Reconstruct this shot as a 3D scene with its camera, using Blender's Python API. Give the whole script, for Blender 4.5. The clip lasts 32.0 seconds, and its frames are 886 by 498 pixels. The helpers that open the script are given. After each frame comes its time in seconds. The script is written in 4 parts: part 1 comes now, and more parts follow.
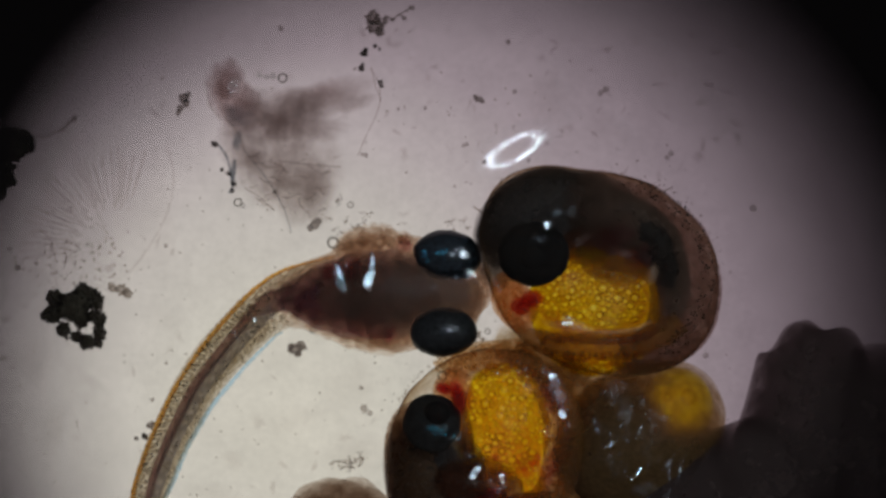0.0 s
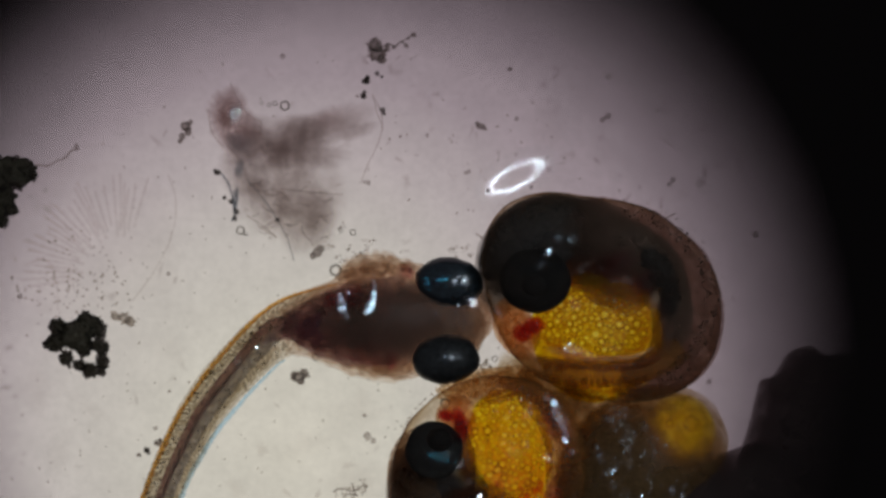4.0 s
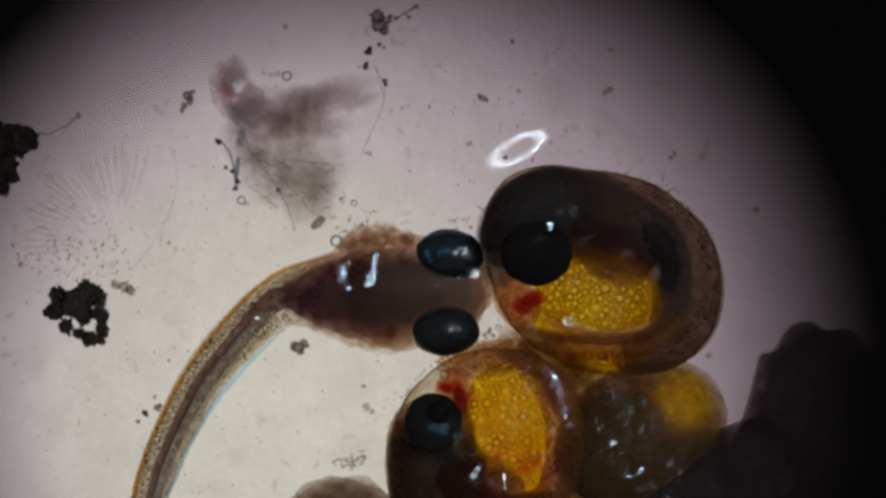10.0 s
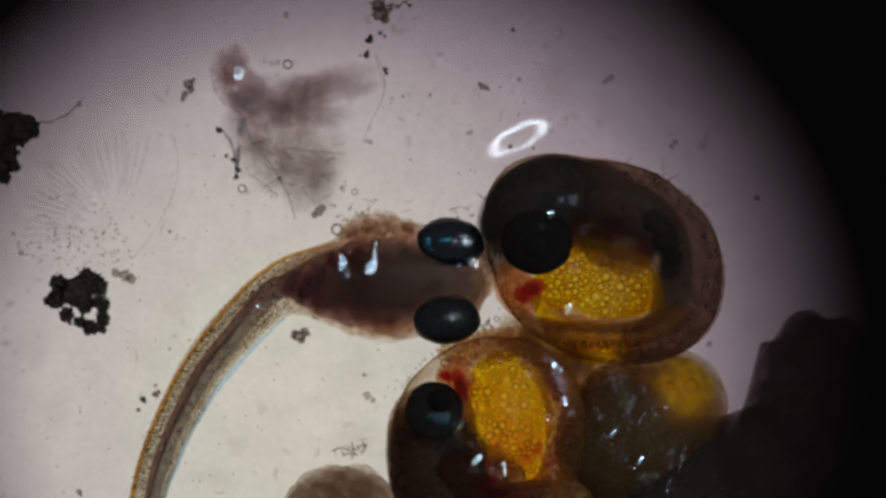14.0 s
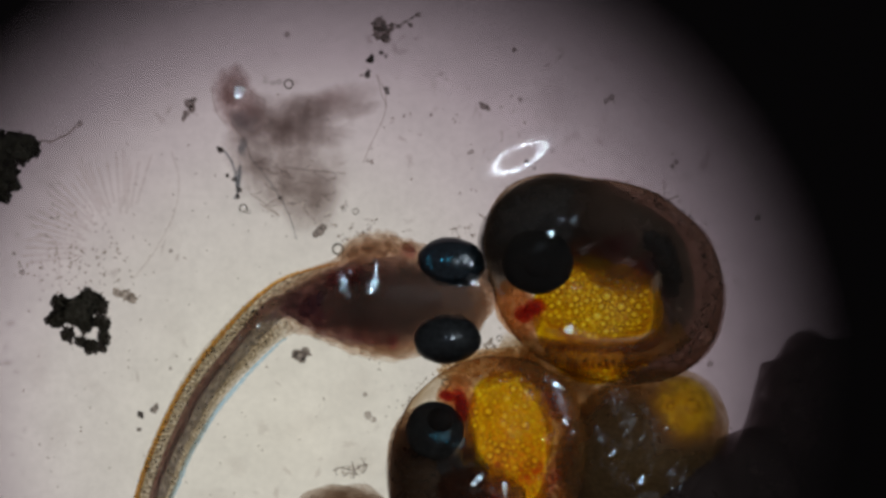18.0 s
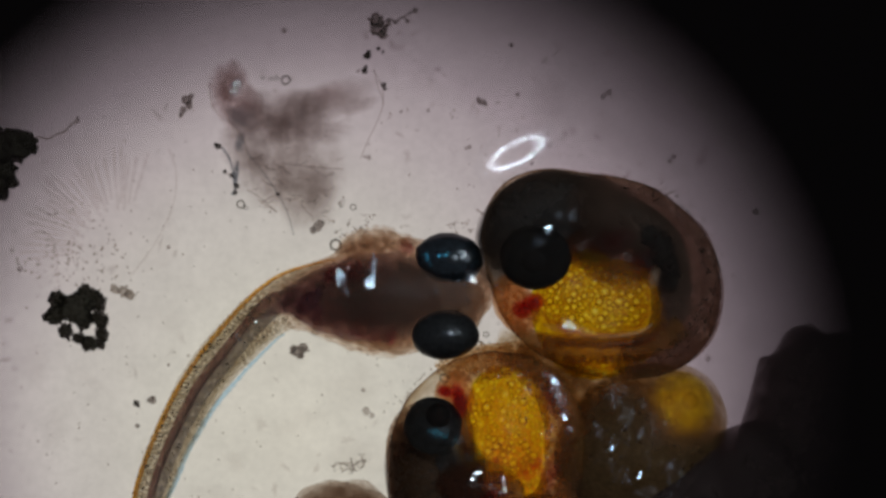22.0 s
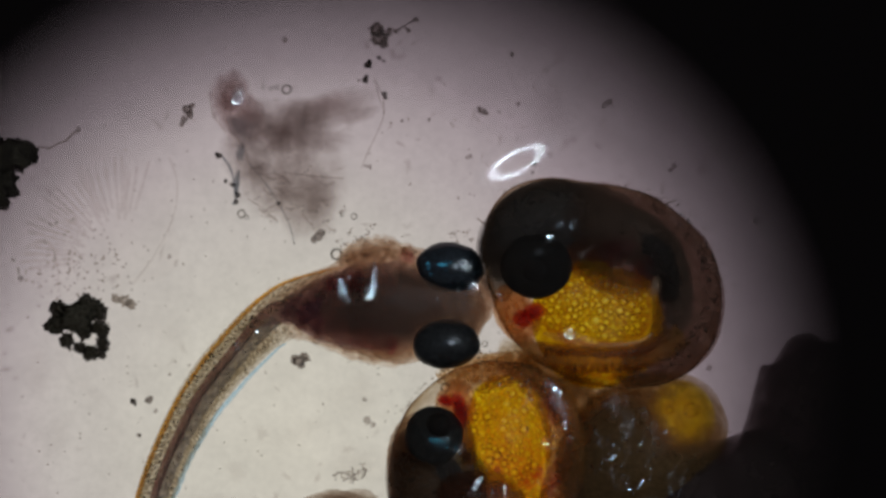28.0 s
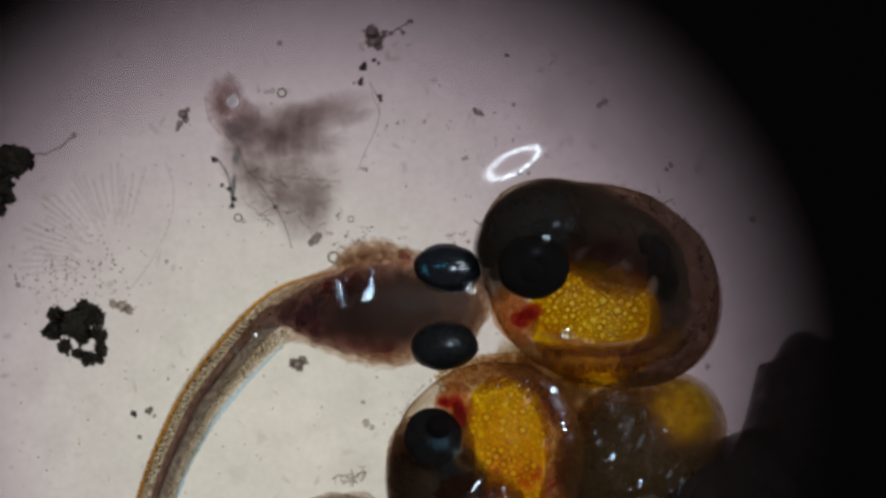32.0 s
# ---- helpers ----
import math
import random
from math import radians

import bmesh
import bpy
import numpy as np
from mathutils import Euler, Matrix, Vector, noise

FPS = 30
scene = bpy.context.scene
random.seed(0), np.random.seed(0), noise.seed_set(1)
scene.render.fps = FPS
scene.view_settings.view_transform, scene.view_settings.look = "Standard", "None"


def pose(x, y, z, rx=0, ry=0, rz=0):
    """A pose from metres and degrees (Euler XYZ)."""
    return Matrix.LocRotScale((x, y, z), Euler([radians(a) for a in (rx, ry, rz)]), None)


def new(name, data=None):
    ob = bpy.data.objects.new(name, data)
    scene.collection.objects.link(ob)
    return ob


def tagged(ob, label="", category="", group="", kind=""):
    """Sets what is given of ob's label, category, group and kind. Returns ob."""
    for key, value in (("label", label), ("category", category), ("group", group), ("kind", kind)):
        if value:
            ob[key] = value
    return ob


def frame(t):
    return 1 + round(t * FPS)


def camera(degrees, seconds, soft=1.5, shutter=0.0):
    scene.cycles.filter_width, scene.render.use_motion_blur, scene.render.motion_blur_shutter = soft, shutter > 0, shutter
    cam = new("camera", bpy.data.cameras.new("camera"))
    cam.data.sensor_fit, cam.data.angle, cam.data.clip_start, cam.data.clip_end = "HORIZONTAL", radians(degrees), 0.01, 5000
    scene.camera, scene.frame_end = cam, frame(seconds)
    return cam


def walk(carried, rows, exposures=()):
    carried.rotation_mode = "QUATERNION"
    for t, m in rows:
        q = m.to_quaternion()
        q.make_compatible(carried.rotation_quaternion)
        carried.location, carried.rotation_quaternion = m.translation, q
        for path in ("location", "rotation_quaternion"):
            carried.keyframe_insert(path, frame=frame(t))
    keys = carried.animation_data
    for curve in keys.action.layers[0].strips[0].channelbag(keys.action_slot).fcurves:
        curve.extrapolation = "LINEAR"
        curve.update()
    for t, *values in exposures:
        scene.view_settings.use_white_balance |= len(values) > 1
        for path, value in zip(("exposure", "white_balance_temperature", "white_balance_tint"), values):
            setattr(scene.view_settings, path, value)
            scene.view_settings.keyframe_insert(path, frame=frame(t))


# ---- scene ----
# The plan is drawn in units of 5 micrometres, u to the right and v towards the viewer, seen from the eyepiece.
UNIT = 5e-6
REACH = 0.120                    # lens to the middle height of the specimens
MIDDLE = 0.001                   # that height above the light plate
STOP = 0.060                     # lens to the field stop
FOCAL = REACH / UNIT

cam = camera(2 * math.degrees(math.atan(784 / FOCAL)), 32.0, soft=3.0)
cam.data.dof.use_dof = True
cam.data.dof.focus_distance = REACH
cam.data.dof.aperture_fstop = 310.0

# Seconds, drift of the specimens (u, v), their turn in degrees, drift of the field stop (u, v).
DRIFT = [
    (0, -5.2, 41.3, -0.22, 126, 0), (0.5, -4.1, 40.5, -0.22, 94, -4), (1, -4.1, 51.5, -0.2, 8, -3), (1.5, -3.9, 70.2, -0.2, -18, -20),
    (2, -3.5, 82.3, -0.46, -32, -30), (2.5, -4.7, 107.9, -0.56, -42, -18), (3, -6.2, 105.6, -0.41, -46, 2), (3.5, -2.1, 88.5, -0.43, -47, 1),
    (5.5, -0.2, 83.9, -0.42, -51, -9), (6, 0.2, 81.6, -0.44, -68, -14), (6.5, 1, 76.8, -0.48, -72, -13), (7, 1.9, 78.2, -0.46, -76, -13),
    (7.5, 1.9, 84.3, -0.46, -74, -12), (8, 0.8, 87.2, -0.4, -72, -11), (8.5, 2.4, 79.6, -0.49, -62, -11), (9, 2.2, 73.6, -0.47, -52, -10),
    (9.5, 0.2, 63.1, -0.19, -22, 10), (10, -0.9, 39.1, 0.09, 0, 35), (10.5, -0.3, 16.9, 0, 2, 32), (11, 0.4, 5.5, -0.05, -2, 29),
    (11.5, 0, 0, 0, -1, 26), (12, 0.1, 2.6, -0.01, -4, 23), (12.5, 0.3, 5.6, 0.16, -15, 22), (13, 0.4, 12.3, 0.06, -17, 21),
    (13.5, -0.7, 20.7, 0.02, -20, 20), (14, 0.3, 18.8, 0.09, -23, 19), (14.5, -0.1, 18.5, 0.29, -26, 23), (16.5, 1.5, 47.1, 0.1, -36, 46),
    (17, 1.7, 39.4, 0.13, -40, 50), (17.5, 1.4, 46.3, 0.12, -47, 53), (18, 1.6, 53.8, 0.13, -54, 55), (18.5, 1.5, 47.6, 0.04, -50, 58),
    (19, 2.3, 44.4, -0.01, -53, 60), (19.5, 1.6, 46.1, 0.09, -55, 63), (20, 3, 39.8, 0.08, -57, 66), (20.5, 2.8, 34, 0.07, -66, 73),
    (21, 1.8, 36.1, 0, -71, 76), (21.5, -0.8, 47.4, -0, -49, 78), (22, -2.3, 45.9, -0.05, -44, 81), (22.5, -3.5, 42.3, -0.02, -45, 83),
    (23, -1.8, 43.7, -0.09, -46, 84), (23.5, -2.3, 50.5, -0.05, -47, 85), (24, -2.1, 51.4, -0.09, -48, 87), (24.5, -2.2, 50.7, -0.05, -49, 89),
    (25, -0.5, 46.8, -0.09, -50, 90), (25.5, 0.8, 46.9, -0.1, -52, 91), (27.5, -0.8, 62.2, -0.1, -60, 99), (28, -0.8, 62.2, -0.1, -61, 101),
    (28.5, -0.6, 63.9, -0.11, -60, 92), (29, -2.3, 65.3, -0.1, -46, 80), (29.5, -2.3, 59.1, -0.1, -40, 64), (30, -2.1, 53, -0.3, -16, 42),
    (30.5, -1.7, 52.9, -0.51, 30, 30), (31, -4.3, 53, -0.51, 90, 18), (31.5, -3.8, 60, -0.58, -2, 30), (32, -5.2, 64.1, -0.72, -80, 46),
]


def eye_pose(du, dv, turn, su, sv):
    """The camera's pose that shows the specimens and the field stop drifted by so much."""
    gain = FOCAL * (1 / STOP - 1 / REACH)
    ex, ey = (du - su) / gain, (sv - dv) / gain
    ry = math.degrees((du + FOCAL * ex / REACH) / FOCAL)
    rx = math.degrees((dv - FOCAL * ey / REACH) / FOCAL)
    return pose(ex, ey, MIDDLE + REACH, rx, ry, turn)


walk(cam, [(t, eye_pose(*row)) for t, *row in DRIFT],
     [(0, 0), (14, 0), (29.5, 0), (30.2, 0.03), (31, 0.09), (31.5, 0.04), (32, -0.05)])

# ---- light: a dim room, the plate under the specimens (its material) and a ring lamp to one side
world = bpy.data.worlds.new("dim_room")
scene.world = world
world.use_nodes = True
world.node_tree.nodes["Background"].inputs[0].default_value = (0.88, 0.91, 1.0, 1)
world.node_tree.nodes["Background"].inputs[1].default_value = 0.22
scene.cycles.transparent_max_bounces = 32
LAMP_TURN, LAMP_TILT, LAMP_REACH = 28.0, 24.0, 0.05
LAMP_STRENGTH = 54.0


# ---- geometry helpers
def at(u, v, h=0.0):
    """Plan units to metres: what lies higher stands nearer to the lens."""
    k = (MIDDLE + REACH - h * UNIT) / REACH
    return Vector(((u - 784) * UNIT * k, (441 - v) * UNIT * k, h * UNIT))


def thing(name, u, v, label, category, group="", kind=""):
    ob = new(name)
    ob.location = at(u, v, 0)
    ob.empty_display_size = 0.0001
    return tagged(ob, label, category, group, kind)


def root_of(ob):
    while ob.parent:
        ob = ob.parent
    return ob


def part(name, bm, material, parent=None, label="", smooth=True):
    """Links a bmesh, whose points are in the world, as one mesh object under a thing or a part."""
    base = root_of(parent).location.copy() if parent else Vector((0, 0, 0))
    for v in bm.verts:
        v.co -= base
    mesh = bpy.data.meshes.new(name)
    bm.to_mesh(mesh)
    bm.free()
    if smooth:
        mesh.polygons.foreach_set("use_smooth", [True] * len(mesh.polygons))
    mesh.materials.append(material)
    ob = new(name, mesh)
    ob.parent = parent
    if label:
        ob["label"] = label
    return ob


def solid(name, bm, material, u, v, label, category, group="", kind=""):
    """A thing that is one mesh, standing at (u, v)."""
    base = at(u, v, 0)
    for p in bm.verts:
        p.co -= base
    ob = part(name, bm, material)
    ob.location = base
    return tagged(ob, label, category, group, kind)


def piece(name, mesh, parent, place, size, turn=(0, 0, 0)):
    ob = new(name, mesh)
    ob.parent = parent
    ob.location = Vector(place) - root_of(parent).location
    ob.scale = (size, size, size) if isinstance(size, (int, float)) else size
    ob.rotation_euler = turn
    return ob


def empty_bm():
    bm = bmesh.new()
    bm.verts.layers.float.new("thick")
    return bm


def ball(bm, u, v, h, ru, rv, rh, turn=0.0, lumps=0.0, fine=1.6, sub=4, seed=0, shell=0.0, soft=1.0):
    """An ellipsoid with uneven skin; 'thick' keeps how deep the tissue is there, in mm
    (shell: of a hollow skin so thick, through which light goes aslant near the rim;
    soft: above 1 the tissue grows looser towards its rim)."""
    layer = bm.verts.layers.float["thick"]
    made = bmesh.ops.create_icosphere(bm, subdivisions=sub, radius=1.0)["verts"]
    c, s = math.cos(radians(turn)), math.sin(radians(turn))
    for p in made:
        n = p.co.copy()
        k = 1.0
        if lumps:
            k += lumps * noise.noise(n * fine + Vector((seed * 7.3, seed * 3.1, 1.7)))
            k += 0.4 * lumps * noise.noise(n * fine * 3.1 + Vector((seed * 2.3, 5.1, seed * 1.9)))
        x, y, z = n.x * ru * k, -n.y * rv * k, n.z * rh * k
        p[layer] = min(shell / max(abs(n.z), 0.02), 0.42) if shell else abs(z) * UNIT * 1000 * abs(n.z) ** (soft - 1)
        p.co = at(u + c * x - s * y, v + s * x + c * y, max(h + z, 0.5))
    return made


def spline(rows, steps):
    """Catmull-Rom through the rows, each a tuple of numbers."""
    rows = [np.array(r, float) for r in rows]
    rows = [2 * rows[0] - rows[1]] + rows + [2 * rows[-1] - rows[-2]]
    out = []
    for i in range(1, len(rows) - 2):
        a, b, c, d = rows[i - 1:i + 3]
        for k in range(steps):
            t = k / steps
            out.append(0.5 * (2 * b + (c - a) * t + (2 * a - 5 * b + 4 * c - d) * t * t + (3 * b - a - 3 * c + d) * t ** 3))
    out.append(rows[-2])
    return out


def loft(bm, rows, seg=24, steps=8, lumps=0.0, fine=0.02, ripple=0.0, beat=12.0, seed=0, soft=1.0):
    """A body along rows of (u, v, height of its axis, half width, half height[, density]), closed at both ends;
    soft: above 1 the tissue grows looser towards its rim."""
    layer = bm.verts.layers.float["thick"]
    line = spline(rows, steps)
    rings, run = [], 0.0
    for i, (u, v, h, hw, hh, *dense) in enumerate(line):
        a, b = line[max(i - 1, 0)], line[min(i + 1, len(line) - 1)]
        d = np.array([b[0] - a[0], b[1] - a[1]])
        d /= max(np.linalg.norm(d), 1e-9)
        if i:
            run += float(np.hypot(u - line[i - 1][0], v - line[i - 1][1]))
        hw, hh = max(hw, 0.3), max(hh, 0.3)
        ring = []
        for k in range(seg):
            w = 2 * math.pi * k / seg
            q = 1 + ripple * abs(math.sin(math.pi * run / beat)) * abs(math.cos(w))
            if lumps:
                q += lumps * noise.noise(Vector((u * fine + math.cos(w) * hw * fine, v * fine + seed * 9.1, math.sin(w) * hh * fine)))
            x, z = math.cos(w) * hw * q, math.sin(w) * hh * q
            p = bm.verts.new(at(u - d[1] * x, v + d[0] * x, max(h + z, 0.5)))
            p[layer] = abs(z) * UNIT * 1000 * max(dense[0] if dense else 1.0, 0.0) * abs(math.sin(w)) ** (soft - 1)
            ring.append(p)
        rings.append(ring)
    for a, b in zip(rings, rings[1:]):
        for k in range(seg):
            bm.faces.new((a[k], a[(k + 1) % seg], b[(k + 1) % seg], b[k]))
    bm.faces.new(rings[0][::-1])
    bm.faces.new(rings[-1])
    bmesh.ops.recalc_face_normals(bm, faces=bm.faces[:])


def thread(bm, points, h, r, seg=6, steps=6):
    loft(bm, [(u, v, h, r, r) for u, v in points], seg, steps)


# ---- materials
def nodes_of(name):
    m = bpy.data.materials.new(name)
    m.use_nodes = True
    m.node_tree.nodes.clear()
    return m, m.node_tree.nodes, m.node_tree.links


def grain_of(n, l, scale, detail=4.0, rough=0.6):
    """Noise at real size: scale in features a millimetre."""
    co = n.new("ShaderNodeTexCoord")
    tx = n.new("ShaderNodeTexNoise")
    tx.inputs["Scale"].default_value = scale * 1000
    tx.inputs["Detail"].default_value = detail
    tx.inputs["Roughness"].default_value = rough
    l.new(co.outputs["Object"], tx.inputs["Vector"])
    return tx.outputs["Fac"]


def math_of(n, l, kind, a, b):
    m = n.new("ShaderNodeMath")
    m.operation = kind
    for i, x in enumerate((a, b)):
        if isinstance(x, (int, float)):
            m.inputs[i].default_value = x
        else:
            l.new(x, m.inputs[i])
    return m.outputs[0]


def range_of(n, l, x, a, b, lo, hi):
    m = n.new("ShaderNodeMapRange")
    l.new(x, m.inputs[0])
    for i, y in enumerate((a, b, lo, hi)):
        m.inputs[i + 1].default_value = y
    return m.outputs[0]


def tissue(name, tint, body, scatter=0.3, gloss=0.03, rough=0.25, grain=12.0, amount=0.5, even=False, ink=0.0, ink_scale=45.0, bump=0.3, vary=0.0):
    """Living tissue over the light plate. tint: what a millimetre of it lets through; body: the colour that it
    scatters; even: a skin of one thickness; ink: how strongly pigment cells darken it; vary: how much pieces differ."""
    m, n, l = nodes_of(name)
    g = grain_of(n, l, grain)
    if even:
        depth = range_of(n, l, g, 0.33, 0.67, 1 - amount, 1 + amount)
    else:
        at_ = n.new("ShaderNodeAttribute")
        at_.attribute_name = "thick"
        depth = math_of(n, l, "MULTIPLY", at_.outputs["Fac"], range_of(n, l, g, 0.33, 0.67, 1 - amount, 1 + amount))
    if vary:
        own = n.new("ShaderNodeObjectInfo")
        depth = math_of(n, l, "MULTIPLY", depth, range_of(n, l, own.outputs["Random"], 0.0, 1.0, 1 - vary, 1 + vary))
    if ink:
        spots = range_of(n, l, grain_of(n, l, ink_scale, 1.0, 0.4), 0.54, 0.64, 0.0, ink)
        depth = math_of(n, l, "ADD", depth, spots)
    mix = n.new("ShaderNodeCombineColor")
    for i, c in enumerate(tint):
        l.new(math_of(n, l, "POWER", max(c, 1e-9), depth), mix.inputs[i])
    clear = n.new("ShaderNodeBsdfTransparent")
    l.new(mix.outputs[0], clear.inputs[0])
    shade = n.new("ShaderNodeMixRGB")
    shade.inputs[1].default_value = (*[c * 0.65 for c in body], 1)
    shade.inputs[2].default_value = (*body, 1)
    l.new(range_of(n, l, grain_of(n, l, grain * 3.3), 0.35, 0.65, 0, 1), shade.inputs[0])
    diff, tran = n.new("ShaderNodeBsdfDiffuse"), n.new("ShaderNodeBsdfTranslucent")
    l.new(shade.outputs[0], diff.inputs[0])
    l.new(shade.outputs[0], tran.inputs[0])
    milk = n.new("ShaderNodeMixShader")
    milk.inputs[0].default_value = 0.5
    l.new(diff.outputs[0], milk.inputs[1])
    l.new(tran.outputs[0], milk.inputs[2])
    one = n.new("ShaderNodeMixShader")
    if even:
        one.inputs[0].default_value = scatter
    else:
        haze = math_of(n, l, "SUBTRACT", 1.0, math_of(n, l, "POWER", 0.02, depth))
        l.new(math_of(n, l, "MULTIPLY", haze, scatter), one.inputs[0])
    l.new(clear.outputs[0], one.inputs[1])
    l.new(milk.outputs[0], one.inputs[2])
    wet = n.new("ShaderNodeBsdfGlossy")
    wet.inputs["Roughness"].default_value = rough
    if bump:
        b = n.new("ShaderNodeBump")
        b.inputs["Strength"].default_value = bump
        b.inputs["Distance"].default_value = 8e-6
        l.new(grain_of(n, l, grain * 2), b.inputs["Height"])
        l.new(b.outputs[0], wet.inputs["Normal"])
    last = n.new("ShaderNodeMixShader")
    last.inputs[0].default_value = gloss
    l.new(one.outputs[0], last.inputs[1])
    l.new(wet.outputs[0], last.inputs[2])
    out = n.new("ShaderNodeOutputMaterial")
    l.new(last.outputs[0], out.inputs[0])
    return m


def surface(name, color, rough=0.5, metal=0.0, grain=30.0, amount=0.3, transmission=0.0, ior=1.33, bump=0.0, coat=0.0, spec=0.5):
    m, n, l = nodes_of(name)
    p = n.new("ShaderNodeBsdfPrincipled")
    mix = n.new("ShaderNodeMixRGB")
    mix.inputs[1].default_value = (*[c * (1 - amount) for c in color], 1)
    mix.inputs[2].default_value = (*[min(c * (1 + amount), 1) for c in color], 1)
    l.new(range_of(n, l, grain_of(n, l, grain), 0.3, 0.7, 0, 1), mix.inputs[0])
    l.new(mix.outputs[0], p.inputs["Base Color"])
    p.inputs["Roughness"].default_value = rough
    p.inputs["Metallic"].default_value = metal
    p.inputs["Specular IOR Level"].default_value = spec
    p.inputs["IOR"].default_value = ior
    p.inputs["Transmission Weight"].default_value = transmission
    p.inputs["Coat Weight"].default_value = coat
    p.inputs["Coat Roughness"].default_value = 0.06
    if bump:
        b = n.new("ShaderNodeBump")
        b.inputs["Strength"].default_value = bump
        b.inputs["Distance"].default_value = 6e-6
        l.new(grain_of(n, l, grain * 1.7), b.inputs["Height"])
        l.new(b.outputs[0], p.inputs["Normal"])
    out = n.new("ShaderNodeOutputMaterial")
    l.new(p.outputs[0], out.inputs[0])
    return m


def plate_light(name):
    """Opal glass as if lit from below: fall-off painted in, brightest and warm at one spot, mauve towards the rim."""
    m, n, l = nodes_of(name)
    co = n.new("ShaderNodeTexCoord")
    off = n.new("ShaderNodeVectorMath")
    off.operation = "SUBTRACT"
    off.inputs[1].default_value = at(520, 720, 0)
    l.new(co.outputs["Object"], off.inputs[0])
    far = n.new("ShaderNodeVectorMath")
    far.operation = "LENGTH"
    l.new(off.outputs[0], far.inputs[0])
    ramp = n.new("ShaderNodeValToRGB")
    # lamp hot spot and darkened field edge, painted into the emission colour
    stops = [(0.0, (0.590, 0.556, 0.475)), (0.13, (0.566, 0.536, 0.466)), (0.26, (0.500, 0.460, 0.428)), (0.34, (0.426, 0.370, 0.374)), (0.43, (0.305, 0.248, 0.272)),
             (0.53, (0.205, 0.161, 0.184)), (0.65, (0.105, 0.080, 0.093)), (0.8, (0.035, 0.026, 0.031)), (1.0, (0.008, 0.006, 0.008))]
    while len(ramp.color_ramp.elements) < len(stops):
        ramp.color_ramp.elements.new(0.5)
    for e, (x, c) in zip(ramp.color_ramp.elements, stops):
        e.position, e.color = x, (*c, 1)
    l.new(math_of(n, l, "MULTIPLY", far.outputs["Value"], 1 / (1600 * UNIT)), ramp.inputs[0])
    veil = math_of(n, l, "MULTIPLY", range_of(n, l, grain_of(n, l, 2.2, 5.0), 0.3, 0.7, 0.93, 1.05),
                   range_of(n, l, grain_of(n, l, 14.0, 4.0, 0.7), 0.3, 0.62, 0.93, 1.03))
    em = n.new("ShaderNodeEmission")
    l.new(ramp.outputs[0], em.inputs[0])
    l.new(veil, em.inputs[1])
    out = n.new("ShaderNodeOutputMaterial")
    l.new(em.outputs[0], out.inputs[0])
    return m


def glow(name, color, strength):
    m, n, l = nodes_of(name)
    em = n.new("ShaderNodeEmission")
    em.inputs[0].default_value, em.inputs[1].default_value = (*color, 1), strength
    out = n.new("ShaderNodeOutputMaterial")
    l.new(em.outputs[0], out.inputs[0])
    return m


def film_of(name, share, rough):
    """Clear water that only mirrors a little."""
    m, n, l = nodes_of(name)
    a, b, mix = n.new("ShaderNodeBsdfTransparent"), n.new("ShaderNodeBsdfGlossy"), n.new("ShaderNodeMixShader")
    b.inputs["Roughness"].default_value = rough
    mix.inputs[0].default_value = share
    l.new(a.outputs[0], mix.inputs[1])
    l.new(b.outputs[0], mix.inputs[2])
    out = n.new("ShaderNodeOutputMaterial")
    l.new(mix.outputs[0], out.inputs[0])
    return m


def gleam_of(name, color, share, rough):
    """Glints on creased wet skin: clear, and mirroring as much as the glint's own mask ('thick') sets."""
    m, n, l = nodes_of(name)
    a, b, mix = n.new("ShaderNodeBsdfTransparent"), n.new("ShaderNodeBsdfGlossy"), n.new("ShaderNodeMixShader")
    b.inputs["Color"].default_value = (*color, 1)
    b.inputs["Roughness"].default_value = rough
    lie = n.new("ShaderNodeAttribute")
    lie.attribute_name = "thick"
    spots = range_of(n, l, grain_of(n, l, 52.0, 1.0, 0.5), 0.51, 0.60, 0.0, 1.0)
    l.new(math_of(n, l, "MULTIPLY", math_of(n, l, "MULTIPLY", lie.outputs["Fac"], spots), share), mix.inputs[0])
    l.new(a.outputs[0], mix.inputs[1])
    l.new(b.outputs[0], mix.inputs[2])
    out = n.new("ShaderNodeOutputMaterial")
    l.new(mix.outputs[0], out.inputs[0])
    return m


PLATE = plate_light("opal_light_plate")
GLEAM = gleam_of("bright_glint", (0.80, 0.92, 1.0), 0.62, 0.16)
DIM_GLEAM = gleam_of("wet_crease", (0.84, 0.92, 1.0), 0.055, 0.26)
FAINT_GLEAM = gleam_of("dull_crease", (0.90, 0.92, 0.95), 0.016, 0.32)
TEAL = gleam_of("eye_sheen", (0.10, 0.62, 0.90), 0.10, 0.35)
BLACK = surface("matt_black_metal", (0.009, 0.0075, 0.0075), 0.95, amount=0.2, spec=0.0)
LAMP_GLOW = glow("ring_lamp_glow", (0.74, 0.88, 1.0), LAMP_STRENGTH)
WATER = film_of("wet_film", 0.05, 0.09)
WATER_SKIN = film_of("water_skin", 0.040, 0.11)
BUBBLE = tissue("air_bubble", (0.06, 0.055, 0.045), (0.3, 0.3, 0.3), 0.0, 0.006, 0.05, 10, 0.1, bump=0)
SKIN = tissue("larva_skin", (0.35, 0.185, 0.105), (0.32, 0.20, 0.15), 0.18, 0.002, 0.3, 14, 0.45, ink=0.12, ink_scale=24)
